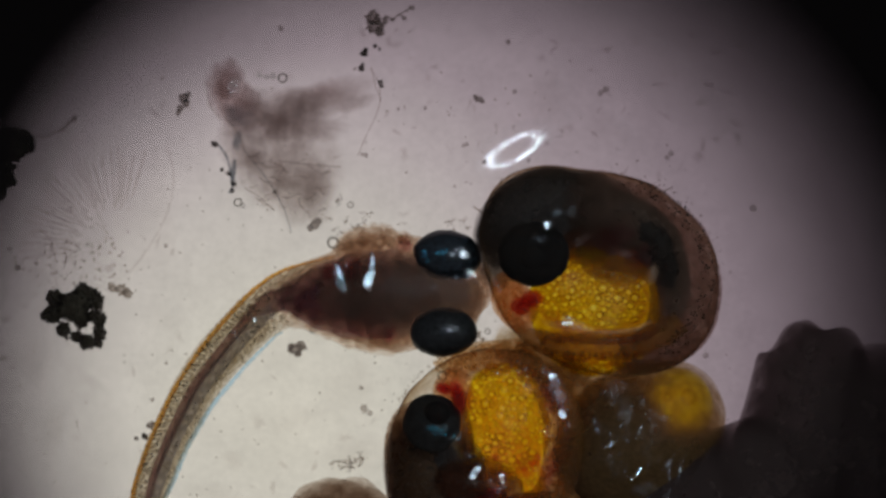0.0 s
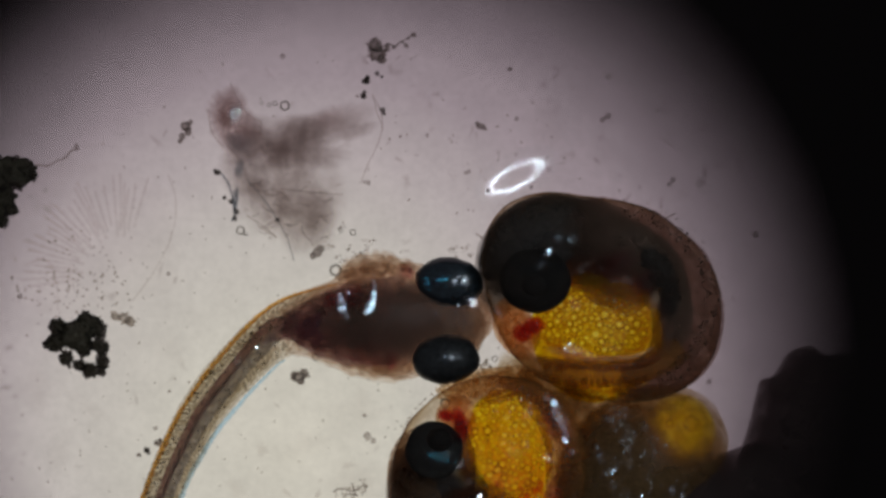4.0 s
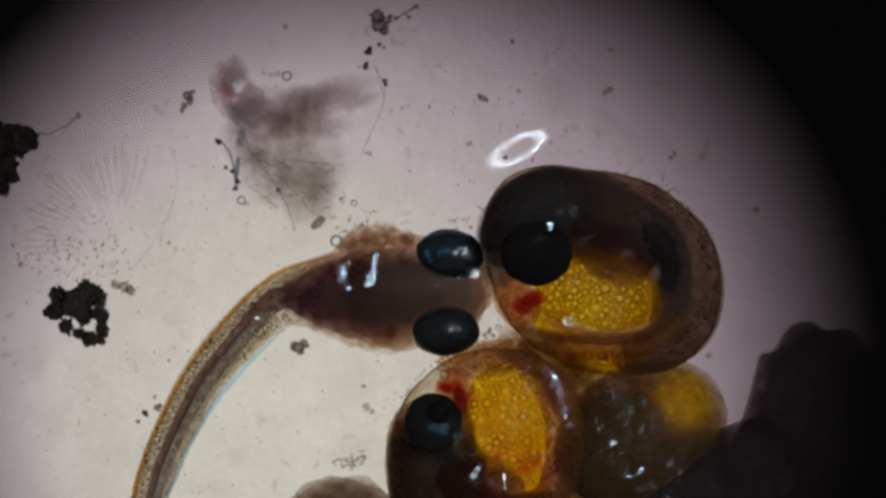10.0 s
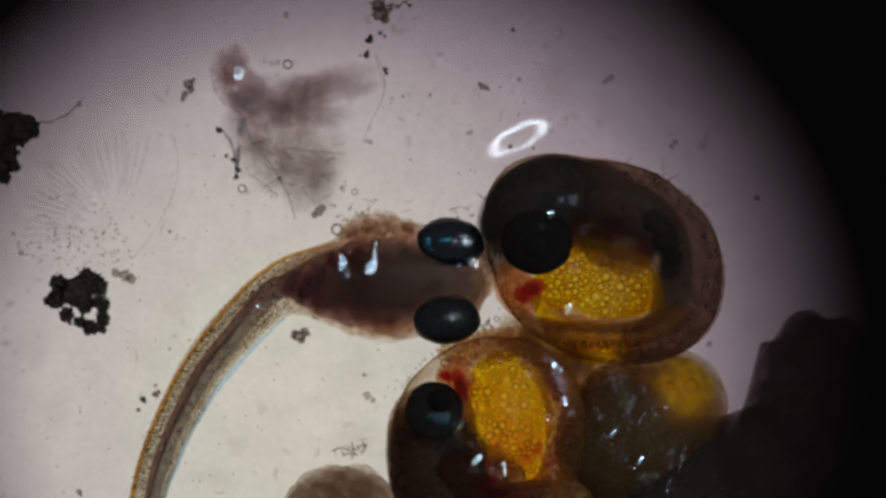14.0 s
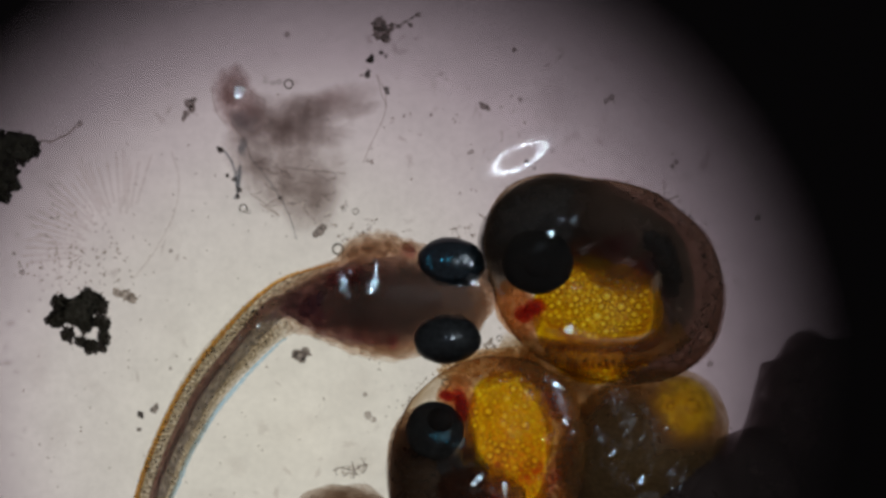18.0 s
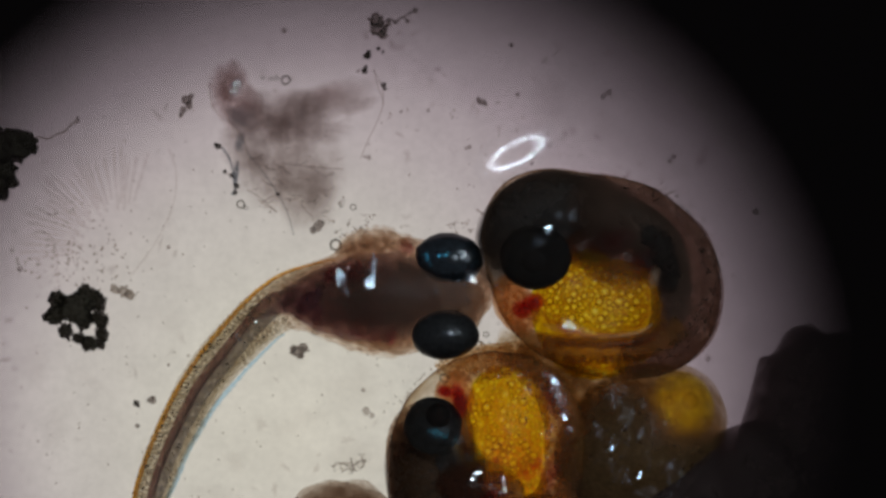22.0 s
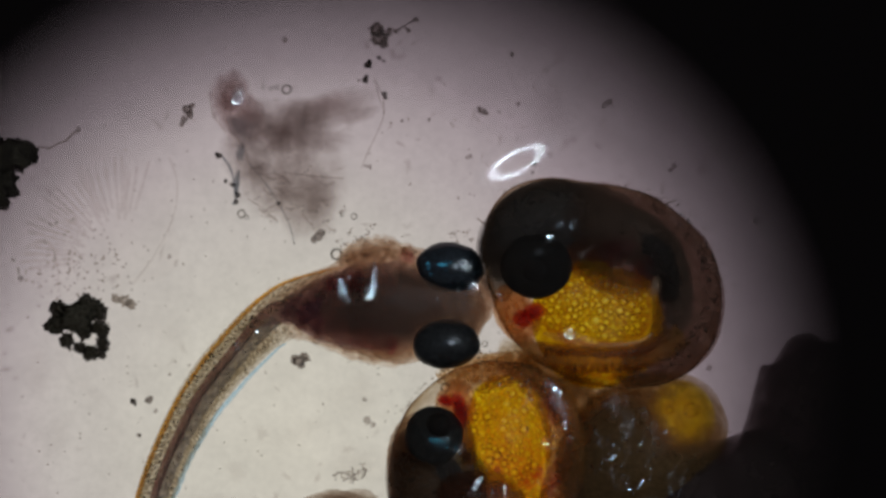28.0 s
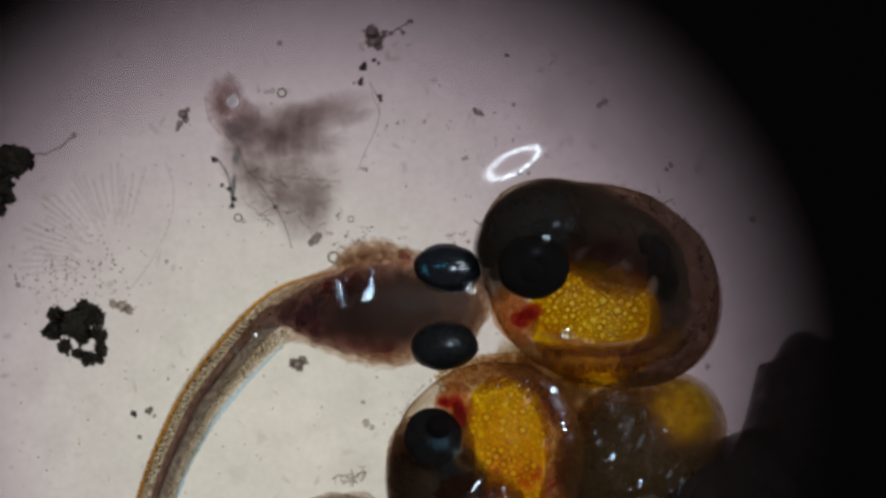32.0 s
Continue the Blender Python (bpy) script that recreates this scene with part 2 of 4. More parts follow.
TAIL_SKIN = tissue("tail_skin", (0.165, 0.112, 0.056), (0.42, 0.32, 0.21), 0.2, 0.003, 0.3, 34, 0.5, ink=0.16, ink_scale=36)
CORE = tissue("larva_gut", (0.027, 0.0075, 0.012), (0.19, 0.085, 0.095), 0.24, 0.002, 0.3, 10, 0.7)
LINE = tissue("blood_line", (0.64, 0.50, 0.51), (0.10, 0.04, 0.05), 0.12, 0.002, 0.3, 18, 0.8, even=True)
RIDGE = tissue("muscle_ridge", (0.88, 0.85, 0.79), (0.3, 0.24, 0.15), 0.10, 0.002, 0.3, 30, 0.5, even=True)
CORD = tissue("spinal_cord", (0.72, 0.71, 0.75), (0.2, 0.2, 0.22), 0.10, 0.002, 0.3, 22, 0.8, even=True)
BRAIN = tissue("brain_tissue", (0.030, 0.0265, 0.0255), (0.115, 0.108, 0.112), 0.27, 0.001, 0.4, 8, 0.4)
LARVA_BRAIN = tissue("larva_brain", (0.150, 0.128, 0.112), (0.14, 0.118, 0.102), 0.3, 0.001, 0.4, 14, 0.5)
EYE = surface("eye_black", (0.005, 0.0075, 0.010), 0.42, metal=0.4, grain=25, amount=0.7, bump=0.15, coat=0.30, spec=0.2)
EYE_DULL = surface("dull_eye_black", (0.0075, 0.0075, 0.0075), 0.5, metal=0.2, grain=25, amount=0.7, bump=0.15, coat=0.12, spec=0.15)
EYE_DEEP = surface("deep_eye_black", (0.0025, 0.0027, 0.003), 0.7, grain=25, amount=0.6, bump=0.1, spec=0.02)
EYE_DIM = surface("eye_under_skin", (0.0065, 0.0070, 0.0075), 0.7, grain=25, amount=0.6, bump=0.1, spec=0.02)
LENS_DIM = surface("lens_under_skin", (0.0015, 0.0015, 0.0018), 0.6, amount=0.3, spec=0.05)
LENS = surface("eye_lens", (0.002, 0.004, 0.006), 0.35, metal=0.4, amount=0.3, coat=0.7)
BLOOD = tissue("blood_red", (0.03, 1e-8, 1e-8), (0.60, 0.02, 0.02), 0.25, 0.003, 0.3, 20, 0.5)
RED_SKIN = tissue("blood_vessels", (1e-3, 1e-8, 1e-7), (0.25, 0.05, 0.045), 0.15, 0.001, 0.3, 26, 0.9)
ORANGE = tissue("orange_flesh", (0.28, 0.045, 0.006), (0.90, 0.34, 0.08), 0.36, 0.003, 0.3, 18, 0.5)
LIVER = tissue("liver_red", (0.06, 0.012, 0.004), (0.16, 0.05, 0.025), 0.25, 0.005, 0.3, 14, 0.5)
YOLK = tissue("yolk_amber", (0.72, 0.44, 0.0002), (0.85, 0.50, 0.004), 0.08, 0.002, 0.3, 9, 0.35)
YOLK_SAC = tissue("yolk_sac", (0.88, 0.60, 0.03), (0.80, 0.50, 0.03), 0.08, 0.002, 0.3, 9, 0.5)
GOLD = tissue("yolk_golden", (0.93, 0.63, 0.0002), (0.98, 0.66, 0.008), 0.06, 0.002, 0.3, 9, 0.35)
DULL_YOLK = tissue("yolk_olive", (0.84, 0.54, 0.002), (0.75, 0.45, 0.01), 0.15, 0.003, 0.4, 8, 0.4)
DROPLET = tissue("oil_droplet_yellow", (0.80, 0.57, 0.05), (1.0, 0.70, 0.05), 0.10, 0.02, 0.40, 20, 0.3, bump=0, vary=0.75)
MEMBRANE = tissue("egg_membrane", (0.085, 0.030, 0.0065), (0.34, 0.24, 0.18), 0.20, 0.0005, 0.3, 6, 0.35, ink=0.02, ink_scale=30)
EMBRYO = tissue("embryo_body", (0.076, 0.026, 0.011), (0.17, 0.098, 0.060), 0.30, 0.001, 0.35, 16, 0.7, ink=0.26, ink_scale=26)
WARM = tissue("embryo_flesh", (0.40, 0.122, 0.020), (0.50, 0.22, 0.06), 0.5, 0.001, 0.35, 16, 0.8, ink=0.14, ink_scale=26)
RUNG = tissue("muscle_rung", (0.80, 0.65, 0.52), (0.12, 0.06, 0.02), 0.10, 0.002, 0.35, 20, 0.7, even=True)
BAND = tissue("tail_band", (0.07, 0.012, 0.0012), (0.42, 0.19, 0.05), 0.55, 0.002, 0.4, 16, 0.5)
OLD = tissue("old_embryo", (0.31, 0.172, 0.062), (0.26, 0.145, 0.062), 0.28, 0.001, 0.35, 8, 0.6)
OLD_GUT = tissue("old_gut", (0.12, 0.060, 0.027), (0.15, 0.075, 0.038), 0.3, 0.001, 0.35, 7, 0.4)
DARK = tissue("dark_mass", (0.036, 0.024, 0.024), (0.105, 0.072, 0.064), 0.4, 0.0, 0.6, 6, 0.4, bump=0)
DOME = tissue("brown_tissue", (0.056, 0.026, 0.014), (0.22, 0.13, 0.08), 0.35, 0.002, 0.5, 9, 0.4)
GRIT = tissue("brown_grit", (0.78, 0.745, 0.73), (0.16, 0.13, 0.11), 0.20, 0.005, 0.5, 40, 0.8, even=True)
SPECK = tissue("grey_speck", (0.87, 0.845, 0.835), (0.2, 0.17, 0.15), 0.15, 0.002, 0.5, 40, 0.9, even=True)
SCRAP = tissue("shed_tissue", (0.013, 0.0068, 0.0056), (0.34, 0.24, 0.20), 0.2, 0.002, 0.4, 9, 0.25)
RED_SCRAP = tissue("reddish_tissue", (0.018, 0.0058, 0.0052), (0.36, 0.22, 0.17), 0.2, 0.002, 0.4, 9, 0.4)
BLUE_SCRAP = tissue("bluish_tissue", (0.004, 0.006, 0.009), (0.2, 0.2, 0.22), 0.2, 0.002, 0.4, 9, 0.4)
CLUMP = tissue("dark_debris", (3e-9, 1.2e-9, 4e-10), (0.13, 0.105, 0.072), 0.6, 0.001, 0.6, 40, 0.8)
FAINT = tissue("clear_scrap", (0.80, 0.77, 0.74), (0.3, 0.27, 0.25), 0.08, 0.005, 0.4, 25, 0.6, even=True)
WISP = tissue("faint_thread", (0.90, 0.88, 0.87), (0.3, 0.27, 0.25), 0.05, 0.0, 0.4, 25, 0.6, even=True)
FOLD = tissue("dark_fold", (0.70, 0.72, 0.74), (0.2, 0.2, 0.2), 0.05, 0.0, 0.4, 25, 0.8, even=True)
CLEAR = tissue("scale_plate", (0.985, 0.98, 0.978), (0.4, 0.38, 0.35), 0.01, 0.0, 0.4, 10, 0.4, even=True)
GROOVE = tissue("scale_groove", (0.957, 0.948, 0.944), (0.4, 0.38, 0.35), 0.005, 0.0, 0.4, 30, 0.9, even=True)
TRUNK = tissue("embryo_trunk", (0.22, 0.112, 0.090), (0.22, 0.14, 0.11), 0.30, 0.001, 0.35, 13, 0.75, ink=0.22, ink_scale=30)
DEEP = tissue("black_band", (0.006, 0.005, 0.0048), (0.05, 0.045, 0.045), 0.3, 0.001, 0.4, 12, 0.4)
TAN = tissue("pale_fold", (0.16, 0.06, 0.025), (0.62, 0.40, 0.26), 0.6, 0.01, 0.3, 20, 0.5)
# amber and bluish colour fringing of the lens, painted as two clear tints
AMBER_FRINGE = tissue("amber_fringe", (0.92, 0.69, 0.34), (0.70, 0.50, 0.22), 0.10, 0.004, 0.3, 30, 0.35, even=True)
BLUE_FRINGE = tissue("blue_fringe", (0.80, 0.92, 1.0), (0.62, 0.72, 0.85), 0.10, 0.02, 0.3, 30, 0.35, even=True)
FIN = tissue("gill_fringe", (0.21, 0.085, 0.035), (0.60, 0.40, 0.26), 0.3, 0.006, 0.3, 13, 0.4)
PIGMENT = surface("pigment_cell", (0.010, 0.008, 0.007), 0.8, amount=0.3, spec=0.2)

# ---- the microscope: light plate, field stop, ring lamp, water
bm = bmesh.new()
bmesh.ops.create_cone(bm, cap_ends=True, segments=96, radius1=0.016, radius2=0.016, depth=0.002)
for p in bm.verts:
    p.co.z -= 0.001
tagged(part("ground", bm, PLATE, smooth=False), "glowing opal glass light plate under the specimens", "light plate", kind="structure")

bm = bmesh.new()
stop_at = Vector(((664 - 784) * UNIT * STOP / REACH, (441 - 656) * UNIT * STOP / REACH, MIDDLE + REACH - STOP))
hole = 732 * UNIT * STOP / REACH
loops = []
for r, z in ((hole, 0.0), (hole * 1.01, 0.0004), (0.012, 0.0006), (0.012, -0.0006), (hole * 1.01, -0.0004)):
    loops.append([bm.verts.new(stop_at + Vector((r * math.cos(a), r * math.sin(a), z))) for a in [2 * math.pi * k / 128 for k in range(128)]])
for a, b in zip(loops, loops[1:] + loops[:1]):
    for k in range(128):
        bm.faces.new((a[k], a[(k + 1) % 128], b[(k + 1) % 128], b[k]))
tagged(part("field_stop", bm, BLACK, smooth=False), "matt black round field stop of the eyepiece", "field stop", kind="structure")

aim = Vector((math.sin(radians(LAMP_TILT)) * math.cos(radians(LAMP_TURN)), math.sin(radians(LAMP_TILT)) * math.sin(radians(LAMP_TURN)), math.cos(radians(LAMP_TILT))))
bm = bmesh.new()
turn = aim.to_track_quat("Z", "Y").to_matrix()
loops = []
for k in range(64):
    a = 2 * math.pi * k / 64
    way = Vector((math.cos(a), math.sin(a), 0))
    loops.append([bm.verts.new(turn @ (way * (0.0105 + 0.0009 * math.cos(b)) + Vector((0, 0, 0.0009 * math.sin(b)))) + aim * LAMP_REACH)
                  for b in [2 * math.pi * j / 12 for j in range(12)]])
for a, b in zip(loops, loops[1:] + loops[:1]):
    for j in range(12):
        bm.faces.new((a[j], a[(j + 1) % 12], b[(j + 1) % 12], b[j]))
tagged(part("ring_lamp", bm, LAMP_GLOW), "cool white ring lamp beside the microscope", "lamp", kind="structure")

half = (aim + Vector((0, 0, 1))).normalized()


def bulge(u, v, h, way, long_r, wide_r, long_size, wide_size):
    """A wet bulge turned half towards the ring lamp, with its two radii of curvature and half sizes in metres."""
    bm = empty_bm()
    long_way = Vector((math.cos(radians(way)), math.sin(radians(way)), 0))
    long_way = (long_way - half * long_way.dot(half)).normalized()
    wide_way = half.cross(long_way)
    top, grid = at(u, v, h), {}
    for i in range(-12, 13):
        for j in range(-12, 13):
            a, b = i / 12 * long_size, j / 12 * wide_size
            if (i / 12) ** 2 + (j / 12) ** 2 <= 1.02:
                grid[i, j] = bm.verts.new(top + long_way * a + wide_way * b - half * (a * a / (2 * long_r) + b * b / (2 * wide_r)))
    for (i, j), p in grid.items():
        q = [grid.get(x) for x in ((i + 1, j), (i + 1, j + 1), (i, j + 1))]
        if all(q):
            bm.faces.new((p, *q))
    return bm


# a bulge of the water's skin that mirrors the ring lamp
tagged(part("water", bulge(920, 222, 300, 28, 0.0024, 0.00082, 0.00046, 0.00022), WATER_SKIN), "clear bulge of the water film with a bright ring glint", "water film", kind="structure")

# ---- meshes that many pieces share
def unit_mesh(name, material, sub=2, lumps=0.0, shell=False, rim=0.55):
    bm = empty_bm()
    layer = bm.verts.layers.float["thick"]
    for p in bmesh.ops.create_icosphere(bm, subdivisions=sub, radius=1.0)["verts"]:
        p.co *= 1 + lumps * noise.noise(p.co * 2.0)
        # shell: the dark rim of bent light is put in as depth
        p[layer] = 0.55 * max(0.0, (math.sqrt(max(0.0, 1 - p.co.z ** 2)) - rim) / (1 - rim)) ** 1.6 if shell else abs(p.co.z) * 0.1
    mesh = bpy.data.meshes.new(name)
    bm.to_mesh(mesh)
    bm.free()
    mesh.polygons.foreach_set("use_smooth", [True] * len(mesh.polygons))
    mesh.materials.append(material)
    return mesh


DROP = unit_mesh("oil_droplet", DROPLET, 3, 0.08, True, 0.3)
RIB = unit_mesh("muscle_rung", RUNG, 2, 0.1)
SOMITE = unit_mesh("muscle_segment", RIDGE, 2, 0.1)
BUB = unit_mesh("bubble", BUBBLE, 4, 0, True)


def droplets(parent, u, v, h, ru, rv, rh, count, small, large, seed, keep=lambda x, y: True, thin=None):
    """Oil droplets over the upper side of a yolk; thin: the spot made brightest by putting in less depth."""
    rnd = random.Random(seed)
    done = []
    for _ in range(count * 60):
        a, q = rnd.uniform(0, 2 * math.pi), math.sqrt(rnd.random()) * 0.97
        x, y = q * math.cos(a), q * math.sin(a)
        r = rnd.uniform(small, large) * (1 - 0.3 * q)
        if not keep(u + x * ru, v + y * rv):
            continue
        if any((x * ru - p[0]) ** 2 + (y * rv - p[1]) ** 2 < (0.78 * (r + p[2])) ** 2 for p in done):
            continue
        done.append((x * ru, y * rv, r))
        piece("oil_droplet", DROP, parent, at(u + x * ru, v + y * rv, h + rh * math.sqrt(1 - q * q) - 0.3 * r), r * UNIT)
        if len(done) >= count:
            break
    # the oil pushes the yolk aside: thin over a droplet, thick between them
    depth = parent.data.attributes["thick"].data
    base = parent.location + root_of(parent).location
    spots = np.array([tuple(at(u + x, v + y, h + 0.6 * rh).xy - base.xy) for x, y, r in done])
    size = np.array([r * UNIT for x, y, r in done])
    for p, d in zip(parent.data.vertices, depth):
        far = float(np.min(np.hypot(spots[:, 0] - p.co.x, spots[:, 1] - p.co.y) / size))
        if far < 2.2:
            d.value *= 0.32 + 1.35 * min(max((far - 0.25) / 1.0, 0.0), 1.0) ** 1.5
        # brightness gradient put into the depth: clear at the spot, darker outwards
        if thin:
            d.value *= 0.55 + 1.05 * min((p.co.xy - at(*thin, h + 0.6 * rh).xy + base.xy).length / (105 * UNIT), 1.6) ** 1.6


def gleam(parent, u, v, h, du, dv, turn, seed, material=None, crease=1.0, wave=5.0, name="glint_sheet"):
    """A clear creased sheet added to make a glint, du by dv in half sizes, lying half towards the lamp."""
    bm = empty_bm()
    layer = bm.verts.layers.float["thick"]
    c, s = math.cos(radians(turn)), math.sin(radians(turn))
    across = (Vector((1, 0, 0)) - half * half.x).normalized()
    up = half.cross(across)
    step = max(1.1, min(du, dv) / 10)
    nu, nv, grid = int(du / step) + 1, int(dv / step) + 1, {}
    for i in range(-nu, nu + 1):
        for j in range(-nv, nv + 1):
            q = (i / nu) ** 2 + (j / nv) ** 2
            if q > 1.05:
                continue
            x, y = i / nu * du, j / nv * dv
            x, y = c * x - s * y, s * x + c * y
            bump = noise.noise(Vector((x / wave, y / wave, seed * 3.3))) + 0.4 * noise.noise(Vector((x * 2.2 / wave, y * 2.2 / wave, seed * 5.1)))
            p = bm.verts.new(at(u, v, h) + (across * x - up * y + half * bump * crease) * UNIT)
            # ragged outline of the glint, put into the mirror mask
            ragged = noise.noise(Vector((x * 0.17, y * 0.17, seed * 1.7)))
            p[layer] = min(1.0, max(0.0, 0.95 - q + 1.6 * ragged) ** 1.5) if q < 0.97 else 0.0
            grid[i, j] = p
    for (i, j), p in grid.items():
        q = [grid.get(x) for x in ((i + 1, j), (i + 1, j + 1), (i, j + 1))]
        if all(q):
            bm.faces.new((p, *q))
    return part(name, bm, material or GLEAM, parent)


def organs(rows, parent, soft=2.2):
    """Rows of name, material, label and the numbers of a ball: each a part."""
    for name, material, label, numbers, seed in rows:
        bm = empty_bm()
        ball(bm, *numbers, seed=seed, soft=soft)
        part(name, bm, material, parent, label)


# ---- the hatched larva
larva = thing("fish_larva", 620, 480, "hatched fish larva with black eyes lying on the plate", "fish larva")
bm = empty_bm()
loft(bm, [(440, 540, 68, 30, 40, 0), (470, 513, 76, 40, 46, 0.05), (505, 491, 85, 50, 55, 0.45), (555, 483, 95, 64, 68, 1), (600, 480, 102, 80, 78, 1), (650, 474, 106, 97, 86, 1),
          (700, 477, 106, 103, 86, 1.05), (755, 480, 104, 100, 80, 1.2), (800, 482, 102, 88, 76, 1.3), (840, 486, 100, 73, 70, 1.3), (862, 492, 98, 45, 52, 1.3), (872, 497, 98, 8, 10, 1.3)],
     40, 8, 0.05, 0.03)
trunk = part("body", bm, SKIN, larva, "translucent brown skin")
bm = empty_bm()
loft(bm, [(462, 516, 74, 5, 12), (490, 501, 80, 12, 36), (520, 488, 84, 32, 66), (570, 486, 90, 58, 80), (620, 483, 96, 76, 68), (680, 480, 100, 82, 54), (720, 480, 100, 78, 30), (760, 482, 100, 50, 20), (785, 482, 104, 6, 6)],
     28, 8, 0.12, 0.03, seed=3, soft=1.5)
part("gut", bm, CORE, trunk, "dark maroon gut showing through")
organs([("midbrain", LARVA_BRAIN, "", (758, 480, 98, 100, 82, 66, 0, 0.08), 4), ("hindbrain", LARVA_BRAIN, "", (690, 476, 100, 96, 78, 40, 0, 0.10), 5),
        ("blood_patch", RED_SKIN, "dark red blood vessels", (642, 500, 166, 34, 26, 8, 30, 0.5, 2.2), 45), ("blood_patch", RED_SKIN, "dark red blood vessels", (694, 550, 150, 12, 18, 7, 0, 0.5, 2.2), 46),
        ("liver", LIVER, "dark red liver", (640, 494, 100, 70, 44, 62, 8, 0.15), 7)], trunk)
organs([("blotch", BRAIN, "dark blotch", (714, 520, 150, 20, 15, 26, 0, 0.3, 2.2), 61), ("blotch", BRAIN, "dark blotch", (714, 432, 150, 20, 13, 22, 0, 0.3, 2.2), 62), ("blotch", BRAIN, "dark blotch", (756, 436, 150, 22, 14, 24, 0, 0.3, 2.2), 63)], trunk)
organs([("snout", LARVA_BRAIN, "", (812, 488, 98, 54, 64, 30, 4, 0.06), 6)], trunk, 1.2)
for u, v, turn, seed in ((797, 411, 9, 1), (790, 547, -4, 2)):
    bm = empty_bm()
    ball(bm, u, v, 158, 60, 44, 36, turn, 0.05, 2.0, seed=seed)
    e = part("eye", bm, EYE if seed == 1 else EYE_DULL, larva, "glossy black eye" if seed == 1 else "dull black eye")
    bm = empty_bm()
    ball(bm, u + 4, v, 178, 25, 19, 18, turn)
    part("lens", bm, LENS, e)
bm = empty_bm()
loft(bm, [(530, 488, 88, 40, 50, 0), (505, 492, 84, 46, 50, 0.12), (470, 513, 78, 44, 46, 0.6), (452, 527, 70, 43, 44, 1), (420, 560, 62, 42, 42, 1), (387, 596, 56, 41, 41, 1), (352, 645, 50, 39, 38, 1), (325, 697, 46, 38, 36, 1.05), (298, 752, 42, 36, 33, 1.1),
          (278, 805, 38, 34, 30, 1.15), (262, 860, 34, 31, 26, 1.25), (250, 915, 30, 27, 22, 1.4), (244, 960, 26, 20, 15, 1.5)], 32, 8, ripple=0.05, beat=13)
tail = part("tail", bm, TAIL_SKIN, larva, "speckled greyish brown tail with muscle segments")
bm = empty_bm()
loft(bm, [(598, 420, 120, 4, 6, 0), (575, 428, 122, 10, 16, 0.6), (545, 438, 120, 13, 22, 0.7), (512, 454, 116, 17, 26, 0.6), (482, 476, 108, 18, 26, 0.4), (455, 502, 98, 14, 20, 0.2), (440, 520, 92, 5, 8, 0)], 20, 8, ripple=0.08, beat=11)
part("back_muscle", bm, TAIL_SKIN, larva, "speckled tan muscle along the back")
# the lens's colour fringes, put in as thin see-through strips along the tail's edges
back = [(600, 412), (560, 421), (520, 432), (486, 448), (452, 474), (418, 508), (390, 540), (356, 582), (318, 640), (288, 700), (262, 760), (245, 812), (231, 880), (222, 950)]
belly = [(506, 546), (494, 553), (468, 578), (440, 606), (410, 640), (382, 674), (358, 712), (335, 752), (315, 800), (294, 848), (278, 915), (266, 960)]
for name, line, material, label in (("colour_fringe", back, AMBER_FRINGE, "amber see-through strip put in for lens colour fringing"), ("colour_fringe", belly, BLUE_FRINGE, "pale bluish strip put in for lens colour fringing")):
    bm = empty_bm()
    loft(bm, [(u, v, 34, min(3.8, 1.2 + 0.55 * i) - 1.2 * (i == len(line) - 1), 3) for i, (u, v) in enumerate(line)], 12, 8, 0.5, 0.2, ripple=0.25, beat=9, seed=len(line))
    part(name, bm, material, larva, label)
bm = empty_bm()
loft(bm, [(505, 470, 95, 3, 4), (480, 484, 94, 9, 8), (455, 508, 92, 9, 7), (424, 545, 84, 9, 6), (388, 590, 74, 9, 6), (350, 641, 66, 9, 6), (322, 695, 60, 9, 6), (295, 753, 54, 8, 5), (273, 815, 48, 7, 5), (254, 900, 40, 5, 4)], 12, 8)
part("spine_line", bm, LINE, tail, "dark red line along the middle")
bm = empty_bm()
loft(bm, [(490, 503, 60, 10, 20), (437, 553, 60, 13, 22), (399, 600, 54, 13, 22), (360, 650, 46, 13, 22), (331, 703, 40, 12, 20), (304, 760, 36, 12, 20), (283, 821, 32, 11, 18), (264, 900, 28, 8, 14)], 14, 8, 0.25, 0.08)
part("spinal_cord", bm, CORD, tail, "grey spinal cord")
line = spline([(470, 513), (420, 560), (387, 596), (352, 645), (325, 697), (298, 752), (278, 805), (262, 860)], 8)
rnd = random.Random(4)
for i in range(1, len(line) - 1):
    d = line[i + 1] - line[i - 1]
    d /= np.linalg.norm(d)
    for side in (-1, 1):
        q = line[i] + side * 25 * np.array([-d[1], d[0]])
        piece("muscle_segment", SOMITE, tail, at(q[0], q[1], 66 - i * 0.5), (9 * UNIT, 2.2 * UNIT, 5 * UNIT),
              (0, 0, math.atan2(-d[0], -d[1]) + side * 0.5))
bm = empty_bm()
fine_line = spline([(505, 492), (470, 513), (420, 560), (387, 596), (352, 645), (325, 697), (298, 752), (278, 805), (262, 860)], 30)
for _ in range(330):
    i = rnd.randrange(1, len(fine_line) - 1)
    d = fine_line[i + 1] - fine_line[i - 1]
    d /= np.linalg.norm(d)
    q = fine_line[i] + (rnd.uniform(-34, -8) if rnd.random() < 0.3 else rnd.uniform(8, 34)) * np.array([-d[1], d[0]])
    r = rnd.uniform(0.7, 1.7)
    ball(bm, q[0], q[1], 98 - i * 0.22, r * rnd.uniform(1, 1.8), r, r * 0.5, rnd.uniform(0, 180), 0, 1, 1)
tagged(part("pigment_cells", bm, PIGMENT, tail, "scattered black pigment cells"), kind="stuff")
